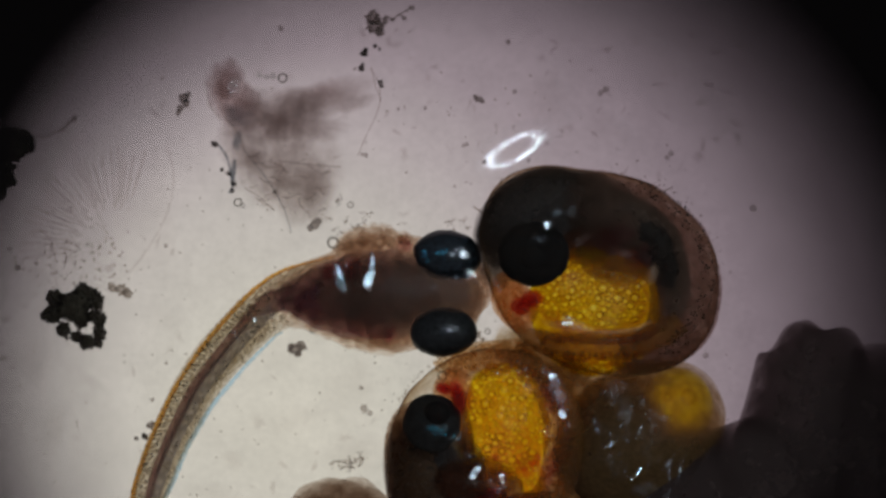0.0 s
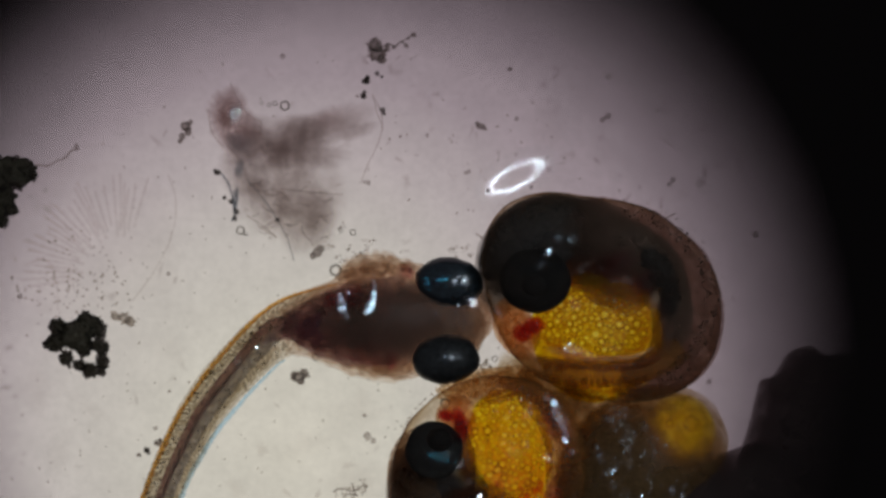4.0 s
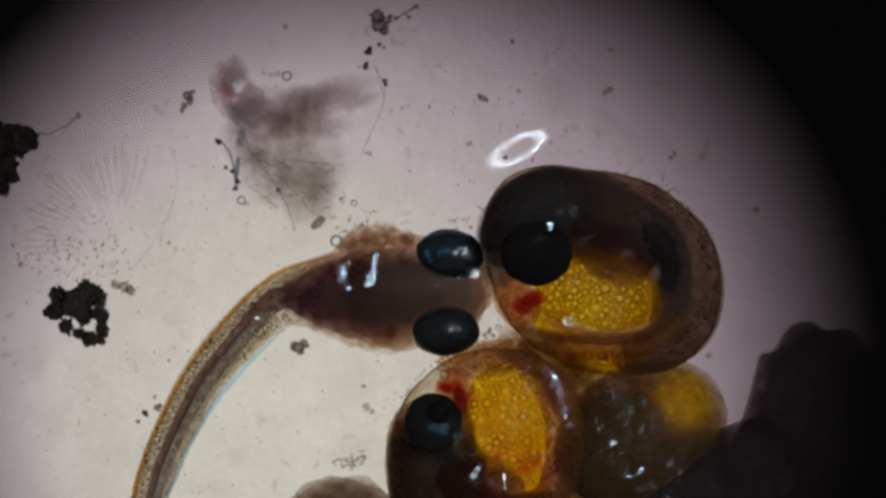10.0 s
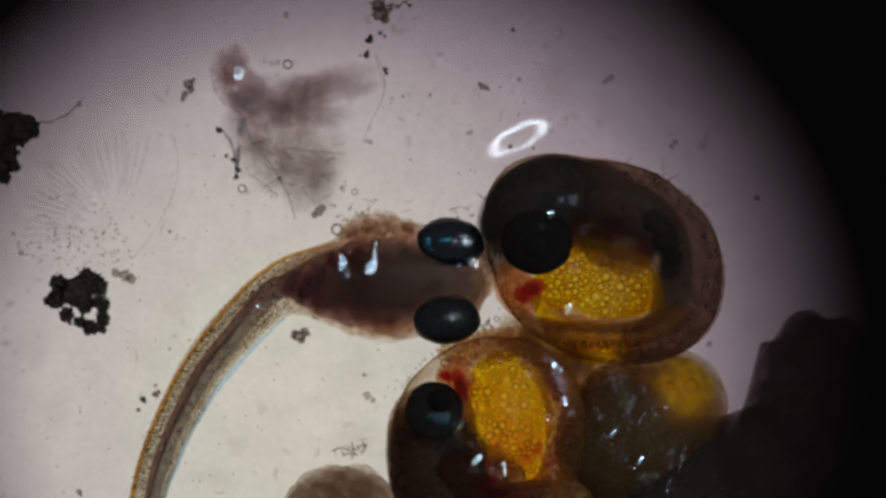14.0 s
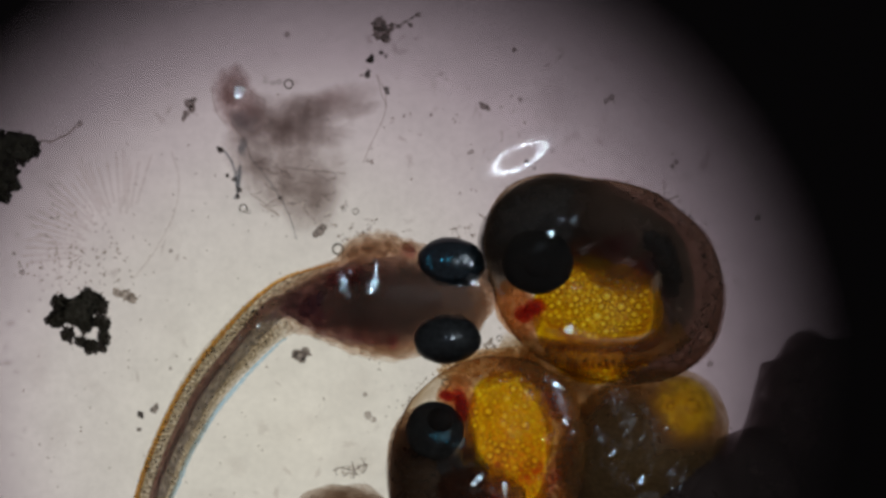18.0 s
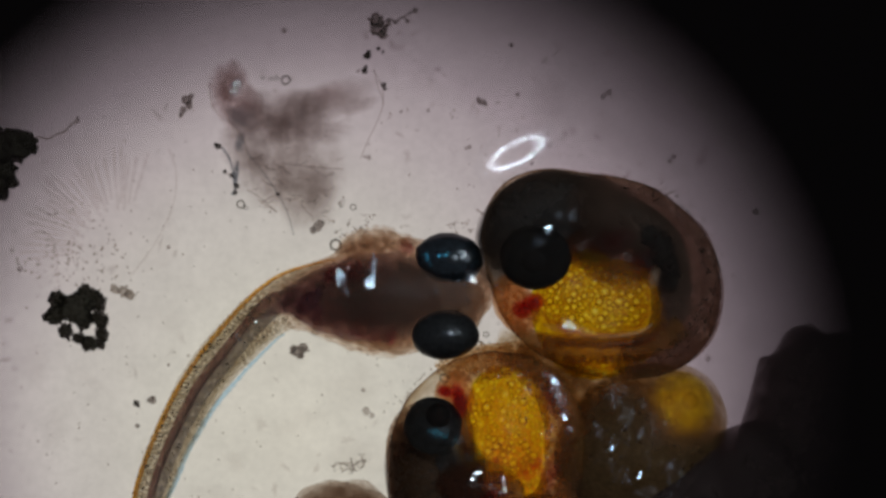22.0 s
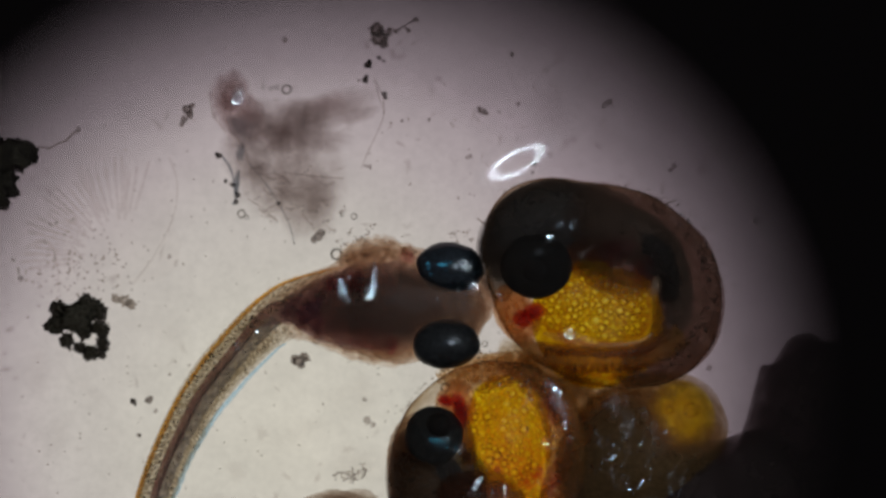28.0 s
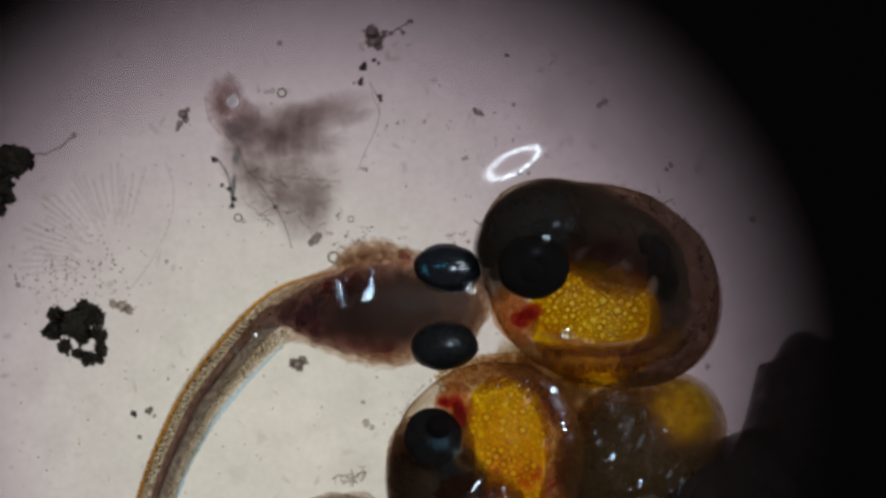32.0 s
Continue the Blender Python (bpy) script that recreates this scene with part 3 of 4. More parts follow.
# gill fringe and small fins
for rows in (((600, 405, 95, 4, 4), (618, 385, 100, 14, 12), (650, 372, 104, 16, 14), (690, 368, 104, 13, 12), (712, 378, 100, 4, 4)),
             ((705, 372, 100, 4, 4), (722, 376, 105, 9, 9), (742, 384, 105, 3, 4)),
             ((585, 552, 80, 3, 3), (615, 563, 82, 10, 9), (650, 571, 84, 12, 10), (690, 578, 84, 11, 10), (722, 580, 84, 4, 4)),
             ((548, 540, 70, 2, 2), (575, 553, 72, 5, 4), (600, 562, 72, 2, 2))):
    bm = empty_bm()
    loft(bm, rows, 16, 8, 0.5, 0.12)
    part("gill_fringe", bm, FIN, larva, "pale orange ragged gill fringe")
for u, v, h, ru, rv, rh, turn, seed in ((614, 396, 96, 20, 15, 18, -30, 51), (636, 384, 100, 26, 18, 22, -20, 52), (668, 379, 104, 30, 18, 24, -4, 53), (696, 380, 106, 20, 17, 22, 12, 54), (648, 402, 108, 34, 16, 22, -8, 55),
                                        (600, 556, 72, 24, 8, 9, 12, 56), (626, 564, 78, 22, 10, 11, 10, 57), (664, 566, 84, 30, 14, 16, 4, 58), (704, 568, 88, 26, 14, 16, -6, 59)):
    bm = empty_bm()
    ball(bm, u, v, h, ru, rv, rh, turn, 0.45, 2.6, 4, seed)
    part("gill_lobe", bm, FIN, larva, "pale tan folded gill lobe")
gleam(larva, 606, 450, 187, 10, 26, -24, 1, None, 1.0, 3.6)
gleam(larva, 618, 427, 186, 3, 6, -30, 2)
gleam(larva, 658, 455, 200, 13, 18, 25, 3, None, 1.0, 3.6)
gleam(larva, 664, 428, 196, 7, 19, 8, 4, None, 1.0, 3.6)
gleam(larva, 664, 405, 190, 3, 14, 0, 5, DIM_GLEAM)
gleam(larva, 457, 523, 117, 6, 6, 0, 6, crease=0.4)
gleam(larva, 424, 552, 106, 8, 12, 0, 7, DIM_GLEAM)
part("wet_bulge", bulge(840, 447, 206, -30, 0.00034, 0.00026, 0.00009, 0.00008), WATER, larva, "wet skin with a ring glint")
part("wet_bulge", bulge(828, 411, 212, 0, 0.00021, 0.00021, 0.00005, 0.00005), WATER, larva, "wet skin with a ring glint")
gleam(larva, 807, 411, 196, 10, 6, 8, 8, crease=1.0)
gleam(larva, 796, 409, 195, 20, 11, 8, 9, TEAL)
gleam(larva, 764, 408, 186, 14, 18, 8, 10, TEAL, 1.2)
gleam(larva, 825, 456, 184, 20, 5, -22, 11, TEAL, 1.2)
gleam(larva, 813, 452, 184, 6, 4, 0, 12, DIM_GLEAM)
organs([("gill_blood", LIVER, "reddish gill tissue", (722, 384, 112, 16, 14, 24, 10, 0.3, 2.5), 21), ("gill_blood", LIVER, "reddish gill tissue", (672, 552, 104, 52, 20, 12, 8, 0.4, 2.5), 22),
        ("gill_blood", LIVER, "reddish gill tissue", (636, 468, 112, 34, 52, 60, 0, 0.3, 2.5), 23)], trunk)
organs([("blood_patch", RED_SKIN, "reddish blood vessels", (630, 438, 184, 16, 22, 6, 10, 0.6, 2.2), 41), ("blood_patch", RED_SKIN, "reddish blood vessels", (722, 394, 150, 15, 13, 4, 10, 0.6, 2.2), 42),
        ("blood_patch", RED_SKIN, "reddish blood vessels", (588, 440, 172, 12, 16, 5, 0, 0.6, 2.2), 43), ("blood_patch", RED_SKIN, "reddish blood vessels", (650, 548, 150, 40, 11, 3, 8, 0.7, 2.2), 44)], trunk)
gleam(larva, 774, 468, 196, 5, 5, 0, 13, DIM_GLEAM)
gleam(larva, 797, 543, 194, 17, 6, -5, 14, DIM_GLEAM, 0.5)

# ---- the curled embryo beside the larva's snout
one = thing("fish_embryo", 1065, 440, "curled fish embryo in a clear egg with yellow yolk", "fish embryo", "embryos in eggs")
bm = empty_bm()
ball(bm, 1073, 447, 178, 212, 177, 172, 20, 0.04, 1.5, 5, 2, 0.026)
for p in bm.verts:                       # the head pushes the skin out, and a little the back
    way = p.co.xy - at(1073, 447, 178).xy
    turn, rim = math.degrees(math.atan2(way.y, way.x)), min(way.length / (190 * UNIT), 1.0) ** 2
    p.co.xy += way.normalized() * UNIT * rim * (41 * math.exp(-((turn - 139) / 27) ** 2) + 4.5 * math.exp(-((turn - 62) / 50) ** 2))
part("egg_membrane", bm, MEMBRANE, one, "thin brownish egg skin")
bm = empty_bm()
loft(bm, [(863, 408, 112, 14, 26, 2), (878, 374, 112, 32, 56, 2.4), (915, 341, 114, 57, 74, 2.5), (965, 322, 116, 66, 78, 2.5), (1020, 322, 116, 63, 74, 2.3), (1070, 328, 116, 58, 66, 1.6), (1110, 336, 118, 44, 44, 0.9), (1136, 344, 120, 8, 8, 0.3)], 32, 8, 0.06, 0.02, seed=1, soft=1.3)
part("head", bm, BRAIN, one, "nearly black head")
bm = empty_bm()
loft(bm, [(985, 318, 150, 10, 20, 0), (1035, 322, 160, 56, 70, 0.5), (1095, 332, 170, 64, 80, 0.9), (1150, 358, 165, 66, 80, 1), (1196, 405, 150, 68, 72, 1.1), (1217, 462, 140, 65, 64, 1.3),
          (1212, 520, 150, 62, 58, 1.8), (1182, 566, 150, 50, 48, 2.3), (1120, 596, 160, 32, 34, 2.2), (1085, 606, 165, 8, 8, 1)], 32, 8, 0.06, 0.02, seed=1)
part("body", bm, TRUNK, one, "brown curled body with pigment specks")
organs([("forebrain", BRAIN, "dark head tissue", (908, 368, 104, 66, 76, 86, 24, 0.08), 2), ("midbrain", BRAIN, "dark head tissue", (980, 330, 104, 100, 78, 90, -5, 0.08), 6), ("hindbrain", BRAIN, "dark head tissue", (1050, 350, 104, 90, 70, 72, 8, 0.1), 16),
        ("liver", LIVER, "reddish brown liver", (1100, 402, 130, 76, 66, 84, 12, 0.2), 8), ("gut", LIVER, "reddish brown gut", (1036, 390, 130, 70, 40, 60, -6, 0.2), 19), ("hindbrain", BRAIN, "dark head tissue", (1100, 350, 104, 78, 54, 70, 22, 0.1), 20), ("jaw", BRAIN, "dark jaw", (880, 430, 104, 34, 46, 44, -30, 0.1), 17)], one, 1.7)
organs([("pericardium", ORANGE, "orange flesh round the heart", (914, 494, 190, 38, 58, 60, -24, 0.1), 9)], one, 1.0)
organs([("swim_bladder", TAN, "pale pinkish swim bladder", (1160, 446, 236, 13, 22, 14, 12, 0.2), 18)], one, 2.2)
bm = empty_bm()
loft(bm, [(1000, 330, 130, 14, 20, 0), (1044, 332, 140, 40, 60, 0.8), (1092, 338, 150, 40, 76, 1.2), (1136, 352, 160, 40, 86, 1.5), (1169, 386, 155, 42, 90, 1.7), (1188, 428, 150, 38, 76, 1.7), (1198, 472, 150, 32, 50, 1.6), (1196, 512, 150, 24, 30, 1.3), (1178, 548, 160, 14, 16, 0.6), (1160, 564, 165, 4, 4, 0)], 24, 8, 0.12, 0.04, seed=8, soft=1.9)
part("back_muscle", bm, DEEP, one, "black inner band along the back")
rnd = random.Random(61)
bm = empty_bm()
for k in range(260):                     # rows of pigment cells along the back
    a = rnd.uniform(-1.35, 1.0)
    q = rnd.choice((0.86, 0.90, 0.955)) + rnd.gauss(0, 0.012)
    r = rnd.uniform(0.8, 1.9)
    ball(bm, 1066 + 214 * q * math.cos(a), 446 + 182 * q * math.sin(a), 238, r * rnd.uniform(1, 1.8), r, r * 0.5, rnd.uniform(0, 180), 0, 1, 1)
tagged(part("pigment_cells", bm, PIGMENT, one, "scattered black pigment cells"), kind="stuff")
organs([("blood_patch", RED_SKIN, "dark red blood vessels", (1146, 414, 250, 18, 26, 6, 20, 0.5, 2.2), 31), ("blood_patch", RED_SKIN, "dark red blood vessels", (1094, 378, 262, 34, 20, 8, -10, 0.5, 2.2), 32)], one)
bm = empty_bm()
ball(bm, 950, 410, 226, 64, 57, 20, 0, 0.04, seed=3)
e = part("eye", bm, EYE_DEEP, one, "large black eye")
bm = empty_bm()
ball(bm, 948, 415, 239, 27, 25, 9)
part("lens", bm, LENS_DIM, e)
bm = empty_bm()
ball(bm, 1060, 506, 150, 120, 118, 118, 10, 0.05, sub=6, seed=9)
yolk = part("yolk", bm, YOLK, one, "amber yolk packed with oil droplets")
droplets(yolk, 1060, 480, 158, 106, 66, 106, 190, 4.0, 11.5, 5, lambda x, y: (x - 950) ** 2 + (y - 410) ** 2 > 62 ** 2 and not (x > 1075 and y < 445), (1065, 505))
droplets(yolk, 1050, 612, 110, 76, 12, 40, 22, 4, 8, 6)
rnd = random.Random(4)
bm = empty_bm()
loft(bm, [(1210, 530, 200, 22, 26), (1170, 556, 235, 24, 24), (1110, 570, 262, 26, 20), (1050, 573, 272, 26, 18), (990, 569, 268, 23, 17), (940, 552, 255, 17, 14), (915, 525, 240, 8, 8)], 24, 8, ripple=0.05, beat=13, seed=4)
band = part("tail", bm, BAND, one, "brown tail folded across the yolk")
for row, (v, n) in enumerate(((559, 22), (583, 19))):
    for i in range(n):
        u = 958 + i * 9.6 + row * 14 + rnd.uniform(-2.5, 2.5)
        piece("muscle_segment", RIB, band, at(u, v + 7 * math.sin(i * 0.15) + rnd.uniform(-3, 3), 286), (rnd.uniform(1.8, 3.8) * UNIT, rnd.uniform(3, 9) * UNIT, 6 * UNIT), (0, 0, 0.06 * (i - 11) / 11 + rnd.uniform(-0.15, 0.15)))
bm = empty_bm()
loft(bm, [(962, 528, 262, 3, 3), (992, 536, 274, 9, 7), (1030, 546, 282, 9, 7), (1080, 549, 284, 7, 6), (1130, 543, 276, 6, 5), (1158, 528, 268, 3, 3)], 12, 8, 0.3, 0.1, seed=2)
part("yolk_fold", bm, TAN, one, "pale fold along the yolk's edge")
bm = empty_bm()
loft(bm, [(945, 547, 250, 4, 6), (990, 556, 268, 9, 15), (1060, 563, 276, 10, 17), (1120, 560, 270, 11, 17), (1165, 546, 256, 8, 12), (1192, 520, 240, 3, 4)], 10, 8)
part("blood_vessel", bm, LIVER, one, "dark reddish brown vessel")
organs([("ventricle", BLOOD, "bright red heart chamber", (946, 490, 250, 24, 17, 20, -14, 0.2, 2.5), 1), ("atrium", BLOOD, "bright red heart chamber", (926, 503, 240, 20, 17, 18, 10, 0.2, 2.5), 2)], one)
gleam(one, 955, 385, 334, 17, 6, -25, 21, DIM_GLEAM)
gleam(one, 972, 360, 330, 11, 7, -40, 22)
gleam(one, 990, 336, 322, 9, 8, -40, 23, DIM_GLEAM)
gleam(one, 1016, 335, 318, 12, 12, -40, 24, DIM_GLEAM)
gleam(one, 1010, 529, 290, 15, 11, 35, 25, crease=1.3)
gleam(one, 1025, 537, 288, 32, 8, 12, 26, DIM_GLEAM)
gleam(one, 1020, 452, 285, 12, 16, 15, 27, DIM_GLEAM, 1.3)
gleam(one, 884, 462, 245, 5, 20, -28, 29, DIM_GLEAM)
gleam(one, 1086, 529, 296, 3, 3, 0, 30, crease=0.3)
# ---- the second embryo, seen from its side
two = thing("fish_embryo", 880, 750, "fish embryo with one black eye and a golden yolk", "fish embryo", "embryos in eggs")
bm = empty_bm()
ball(bm, 872, 764, 180, 179, 190, 176, 10, 0.05, 1.5, 5, 5, 0.026)
part("egg_membrane", bm, MEMBRANE, two, "thin brownish egg skin")
bm = empty_bm()
loft(bm, [(752, 668, 110, 12, 26, 0.5), (740, 705, 112, 46, 54, 0.9), (744, 760, 114, 60, 76, 1.8), (768, 825, 120, 80, 84, 2.0), (812, 882, 125, 84, 84, 1.8), (860, 915, 150, 70, 78, 1.3), (895, 925, 150, 30, 40, 0.8), (910, 928, 150, 6, 8, 0.2)], 32, 8, 0.06, 0.02, seed=6, soft=1.2)
part("head", bm, EMBRYO, two, "dark greyish brown head")
bm = empty_bm()
loft(bm, [(805, 890, 155, 10, 14), (840, 905, 158, 60, 66), (880, 915, 160, 78, 86), (955, 905, 155, 76, 80), (1006, 855, 150, 68, 70),
          (1018, 780, 150, 56, 60), (1010, 710, 160, 46, 50), (980, 650, 175, 36, 38), (935, 606, 190, 26, 26)], 32, 8, 0.06, 0.02, seed=6)
part("body", bm, WARM, two, "reddish brown curled body")
organs([("forebrain", BRAIN, "dark head tissue", (756, 812, 110, 74, 124, 84, -10, 0.08), 8), ("midbrain", BRAIN, "dark head tissue", (835, 896, 140, 100, 62, 90, 10, 0.15), 9),
        ("gill_cover", LIVER, "dark red gill cover", (850, 826, 165, 84, 60, 76, 10, 0.2), 12), ("belly", LIVER, "dark reddish brown belly", (948, 884, 120, 104, 56, 74, -6, 0.15), 21), ("cheek", LIVER, "dark red cheek", (822, 716, 170, 18, 70, 50, -10, 0.2), 20), ("hindbrain", BRAIN, "dark head tissue", (800, 786, 120, 64, 74, 78, -15, 0.12), 15),
        ("pericardium", ORANGE, "orange flesh round the heart", (806, 648, 170, 34, 42, 50, 30, 0.1), 13), ("flank", WARM, "brown flank", (870, 594, 140, 100, 34, 56, -8, 0.15), 14), ("yolk_sac", YOLK_SAC, "amber sac round the yolk", (896, 728, 110, 96, 124, 90, -14, 0.1), 18)], two, 1.5)
bm = empty_bm()
ball(bm, 769, 708, 228, 51, 52, 20, 20, 0.05, seed=6)
e = part("eye", bm, EYE_DIM, two, "black eye with a blue sheen")
bm = empty_bm()
ball(bm, 778, 690, 244, 23, 22, 10)
part("lens", bm, LENS_DIM, e)
bm = empty_bm()
ball(bm, 903, 704, 160, 75, 104, 126, -12, 0.06, sub=6, seed=10)
ball(bm, 944, 800, 160, 26, 46, 60, -8, 0.08, sub=4, seed=11)
yolk = part("yolk", bm, GOLD, two, "golden yolk packed with oil droplets")
droplets(yolk, 901, 702, 160, 70, 96, 122, 230, 4.0, 12, 7, lambda x, y: (x - 768) ** 2 + (y - 706) ** 2 > 54 ** 2, (893, 684))
droplets(yolk, 944, 802, 160, 22, 38, 54, 24, 4, 8, 8)
bm = empty_bm()
loft(bm, [(880, 590, 240, 8, 8), (935, 600, 256, 18, 14), (982, 632, 262, 24, 18), (1008, 690, 262, 24, 18), (1014, 760, 250, 24, 18), (1000, 830, 230, 20, 16)], 22, 8, ripple=0.05, beat=13, seed=5)
band = part("tail", bm, BAND, two, "brown tail along the yolk")
for i in range(20):
    a = -1.25 + i * 0.115
    piece("muscle_segment", RIB, band, at(905 + 105 * math.cos(a) + rnd.uniform(-4, 4), 735 + 125 * math.sin(a), 276), (rnd.uniform(5, 12) * UNIT, rnd.uniform(1.4, 2.6) * UNIT, 5 * UNIT), (0, 0, -a + rnd.uniform(-0.2, 0.2)))
organs([("ventricle", BLOOD, "bright red heart chamber", (815, 662, 248, 13, 34, 22, -12, 0.25, 2.5), 3), ("atrium", BLOOD, "bright red heart chamber", (790, 647, 245, 16, 11, 20, 20, 0.2, 2.5), 4),
        ("gill", BLOOD, "red gill tissue", (866, 840, 240, 30, 15, 11, -35, 0.3, 2.5), 5), ("blood_spot", BLOOD, "red blood spot", (880, 768, 284, 7, 9, 6, 0, 0.2, 2.5), 6)], two)
organs([("blood_patch", RED_SKIN, "dark red blood vessels", (975, 790, 262, 16, 34, 7, 10, 0.6, 2.2), 34), ("blood_patch", RED_SKIN, "dark red blood vessels", (975, 665, 278, 12, 30, 6, -15, 0.6, 2.2), 35),
        ("blood_patch", RED_SKIN, "dark red blood vessels", (905, 858, 250, 50, 22, 8, 5, 0.6, 2.2), 36), ("blood_patch", RED_SKIN, "dark red blood vessels", (830, 670, 268, 14, 26, 6, 15, 0.5, 2.2), 37)], two)
rnd = random.Random(71)
for k in range(22):                      # short bright creases that fan out from the yolk
    a, q = radians(-82 + k * 6.2 + rnd.uniform(-2, 2)), rnd.uniform(0.92, 1.16)
    gleam(two, 898 + 78 * q * math.cos(a), 712 + 100 * q * math.sin(a), 292 - 10 * q, rnd.uniform(5, 11), rnd.uniform(1.4, 2.4), math.degrees(a), 80 + k, DIM_GLEAM, 0.6, 5.0, "wet_crease")
for k in range(26):                      # tiny wet glints between the oil droplets
    a, q = rnd.uniform(0, 6.28), math.sqrt(rnd.random())
    r = rnd.uniform(1.8, 4.0)
    gleam(two, 905 + 58 * q * math.cos(a), 690 + 78 * q * math.sin(a), 294, r, r * rnd.uniform(0.5, 1.0), rnd.uniform(0, 180), 120 + k, DIM_GLEAM, 0.5, 5.0, "wet_glint")
gleam(two, 990, 655, 286, 15, 42, -22, 30, DIM_GLEAM, 1.2, 4.0)
gleam(two, 972, 620, 288, 17, 8, 42, 31, DIM_GLEAM)
gleam(two, 985, 632, 290, 14, 6, 50, 32)
gleam(two, 992, 655, 286, 7, 16, -15, 33, DIM_GLEAM)
gleam(two, 1000, 690, 284, 8, 10, 0, 34)
gleam(two, 1008, 715, 280, 7, 12, 20, 35, DIM_GLEAM)
gleam(two, 970, 727, 288, 14, 5, 8, 36, crease=1.2)
gleam(two, 935, 648, 294, 14, 16, 0, 37, DIM_GLEAM, 1.4)
gleam(two, 778, 720, 276, 24, 12, 12, 38, TEAL, 1.4, 3.2)
gleam(two, 788, 716, 276, 14, 9, -20, 39, DIM_GLEAM, 1.4, 3.2)
gleam(two, 812, 733, 274, 16, 9, -15, 40, TEAL, 1.2, 3.2)
gleam(two, 812, 734, 301, 12, 7, -15, 41, DIM_GLEAM)
gleam(two, 846, 795, 284, 6, 17, 35, 42)
gleam(two, 893, 808, 284, 5, 17, -8, 43)
gleam(two, 886, 828, 280, 7, 5, -30, 44, DIM_GLEAM)
gleam(two, 871, 812, 282, 3, 18, 25, 45, DIM_GLEAM)
gleam(two, 832, 765, 286, 10, 8, -40, 46, DIM_GLEAM)
gleam(two, 849, 614, 272, 3, 3, 0, 47, crease=0.2)
# ---- the third embryo and the dark eggs behind it
three = thing("fish_embryo", 1150, 720, "dim old fish embryo with an olive yolk and creased skin", "fish embryo", "embryos in eggs")
bm = empty_bm()
ball(bm, 1136, 735, 145, 166, 130, 140, -35, 0.05, 1.6, 5, 8)
layer = bm.verts.layers.float["thick"]
for p in bm.verts:                     # deepest in the middle, thin over the yolk
    here = (p.co.xy - at(1136, 735, 145).xy) / UNIT
    deep = max(0.0, 1 - ((0.82 * here.x + 0.57 * here.y) / 168) ** 2 - ((0.57 * here.x - 0.82 * here.y) / 132) ** 2)
    far = (p.co.xy - at(1206, 678, 150).xy).length / (72 * UNIT)
    p[layer] = 2.1 * deep ** 0.95 * (1.0 - 0.93 * math.exp(-far ** 4)) * (1 + 1.6 * min(max((-here.y - 5) / 80, 0.0), 1.0))
part("body", bm, OLD, three, "dark olive brown creased body")
bm = empty_bm()
ball(bm, 1202, 680, 160, 66, 68, 90, 0, 0.06, seed=12, soft=1.3)
yolk = part("yolk", bm, DULL_YOLK, three, "olive yellow yolk")
organs([("gut", OLD_GUT, "dark gut", (1112, 740, 140, 84, 96, 90, 10, 0.15), 13), ("belly", OLD_GUT, "dark belly", (1170, 810, 120, 100, 66, 80, -10, 0.15), 14), ("flank", OLD, "brown flank", (1026, 652, 90, 78, 62, 90, 20, 0.15), 16), ("flank", OLD, "brown flank", (962, 594, 100, 98, 48, 98, 26, 0.15), 18), ("belly", OLD_GUT, "dark belly", (985, 884, 100, 84, 62, 80, 0, 0.15), 19), ("belly", OLD_GUT, "dark belly", (1068, 862, 120, 88, 84, 90, 0, 0.15), 17)], three)
for u, v, r in ((1224, 664, 15), (1192, 704, 10), (1186, 664, 8)):
    piece("oil_droplet", DROP, yolk, at(u, v, 232 - r), r * UNIT)
gleam(three, 1080, 749, 294, 5, 17, 62, 51, crease=0.5)
gleam(three, 1090, 738, 294, 10, 12, 40, 52, FAINT_GLEAM)
gleam(three, 1084, 774, 292, 9, 12, -30, 53, FAINT_GLEAM)
gleam(three, 1120, 808, 288, 8, 5, 20, 54)
gleam(three, 1132, 797, 288, 4, 11, 32, 55, crease=0.6)
for k, (u, v, du, dv, turn) in enumerate(((1136, 722, 3, 19, 28), (1156, 764, 3, 16, 25), (1142, 828, 26, 12, -18), (1184, 842, 3, 14, 22), (1190, 796, 4, 22, 8), (1206, 796, 4, 26, 16), (1060, 715, 4, 20, -10), (1112, 690, 18, 24, 15),
                                          (1095, 655, 28, 24, 0), (1112, 735, 9, 14, 0), (1160, 720, 10, 14, 20), (1140, 670, 8, 14, 0))):
    gleam(three, u, v, 284, du, dv, turn, 60 + k, FAINT_GLEAM if du > 6 else DIM_GLEAM, 0.8, 5.0, "wet_crease")

rnd = random.Random(91)
for k in range(30):                      # wispy creases all over the old skin
    u, v = rnd.uniform(1050, 1215), rnd.uniform(690, 860)
    gleam(three, u, v, 286, rnd.uniform(1.6, 3.2), rnd.uniform(9, 24), rnd.gauss(28, 16), 200 + k, FAINT_GLEAM if k % 3 else DIM_GLEAM, 0.9, 6.0, "wet_crease")

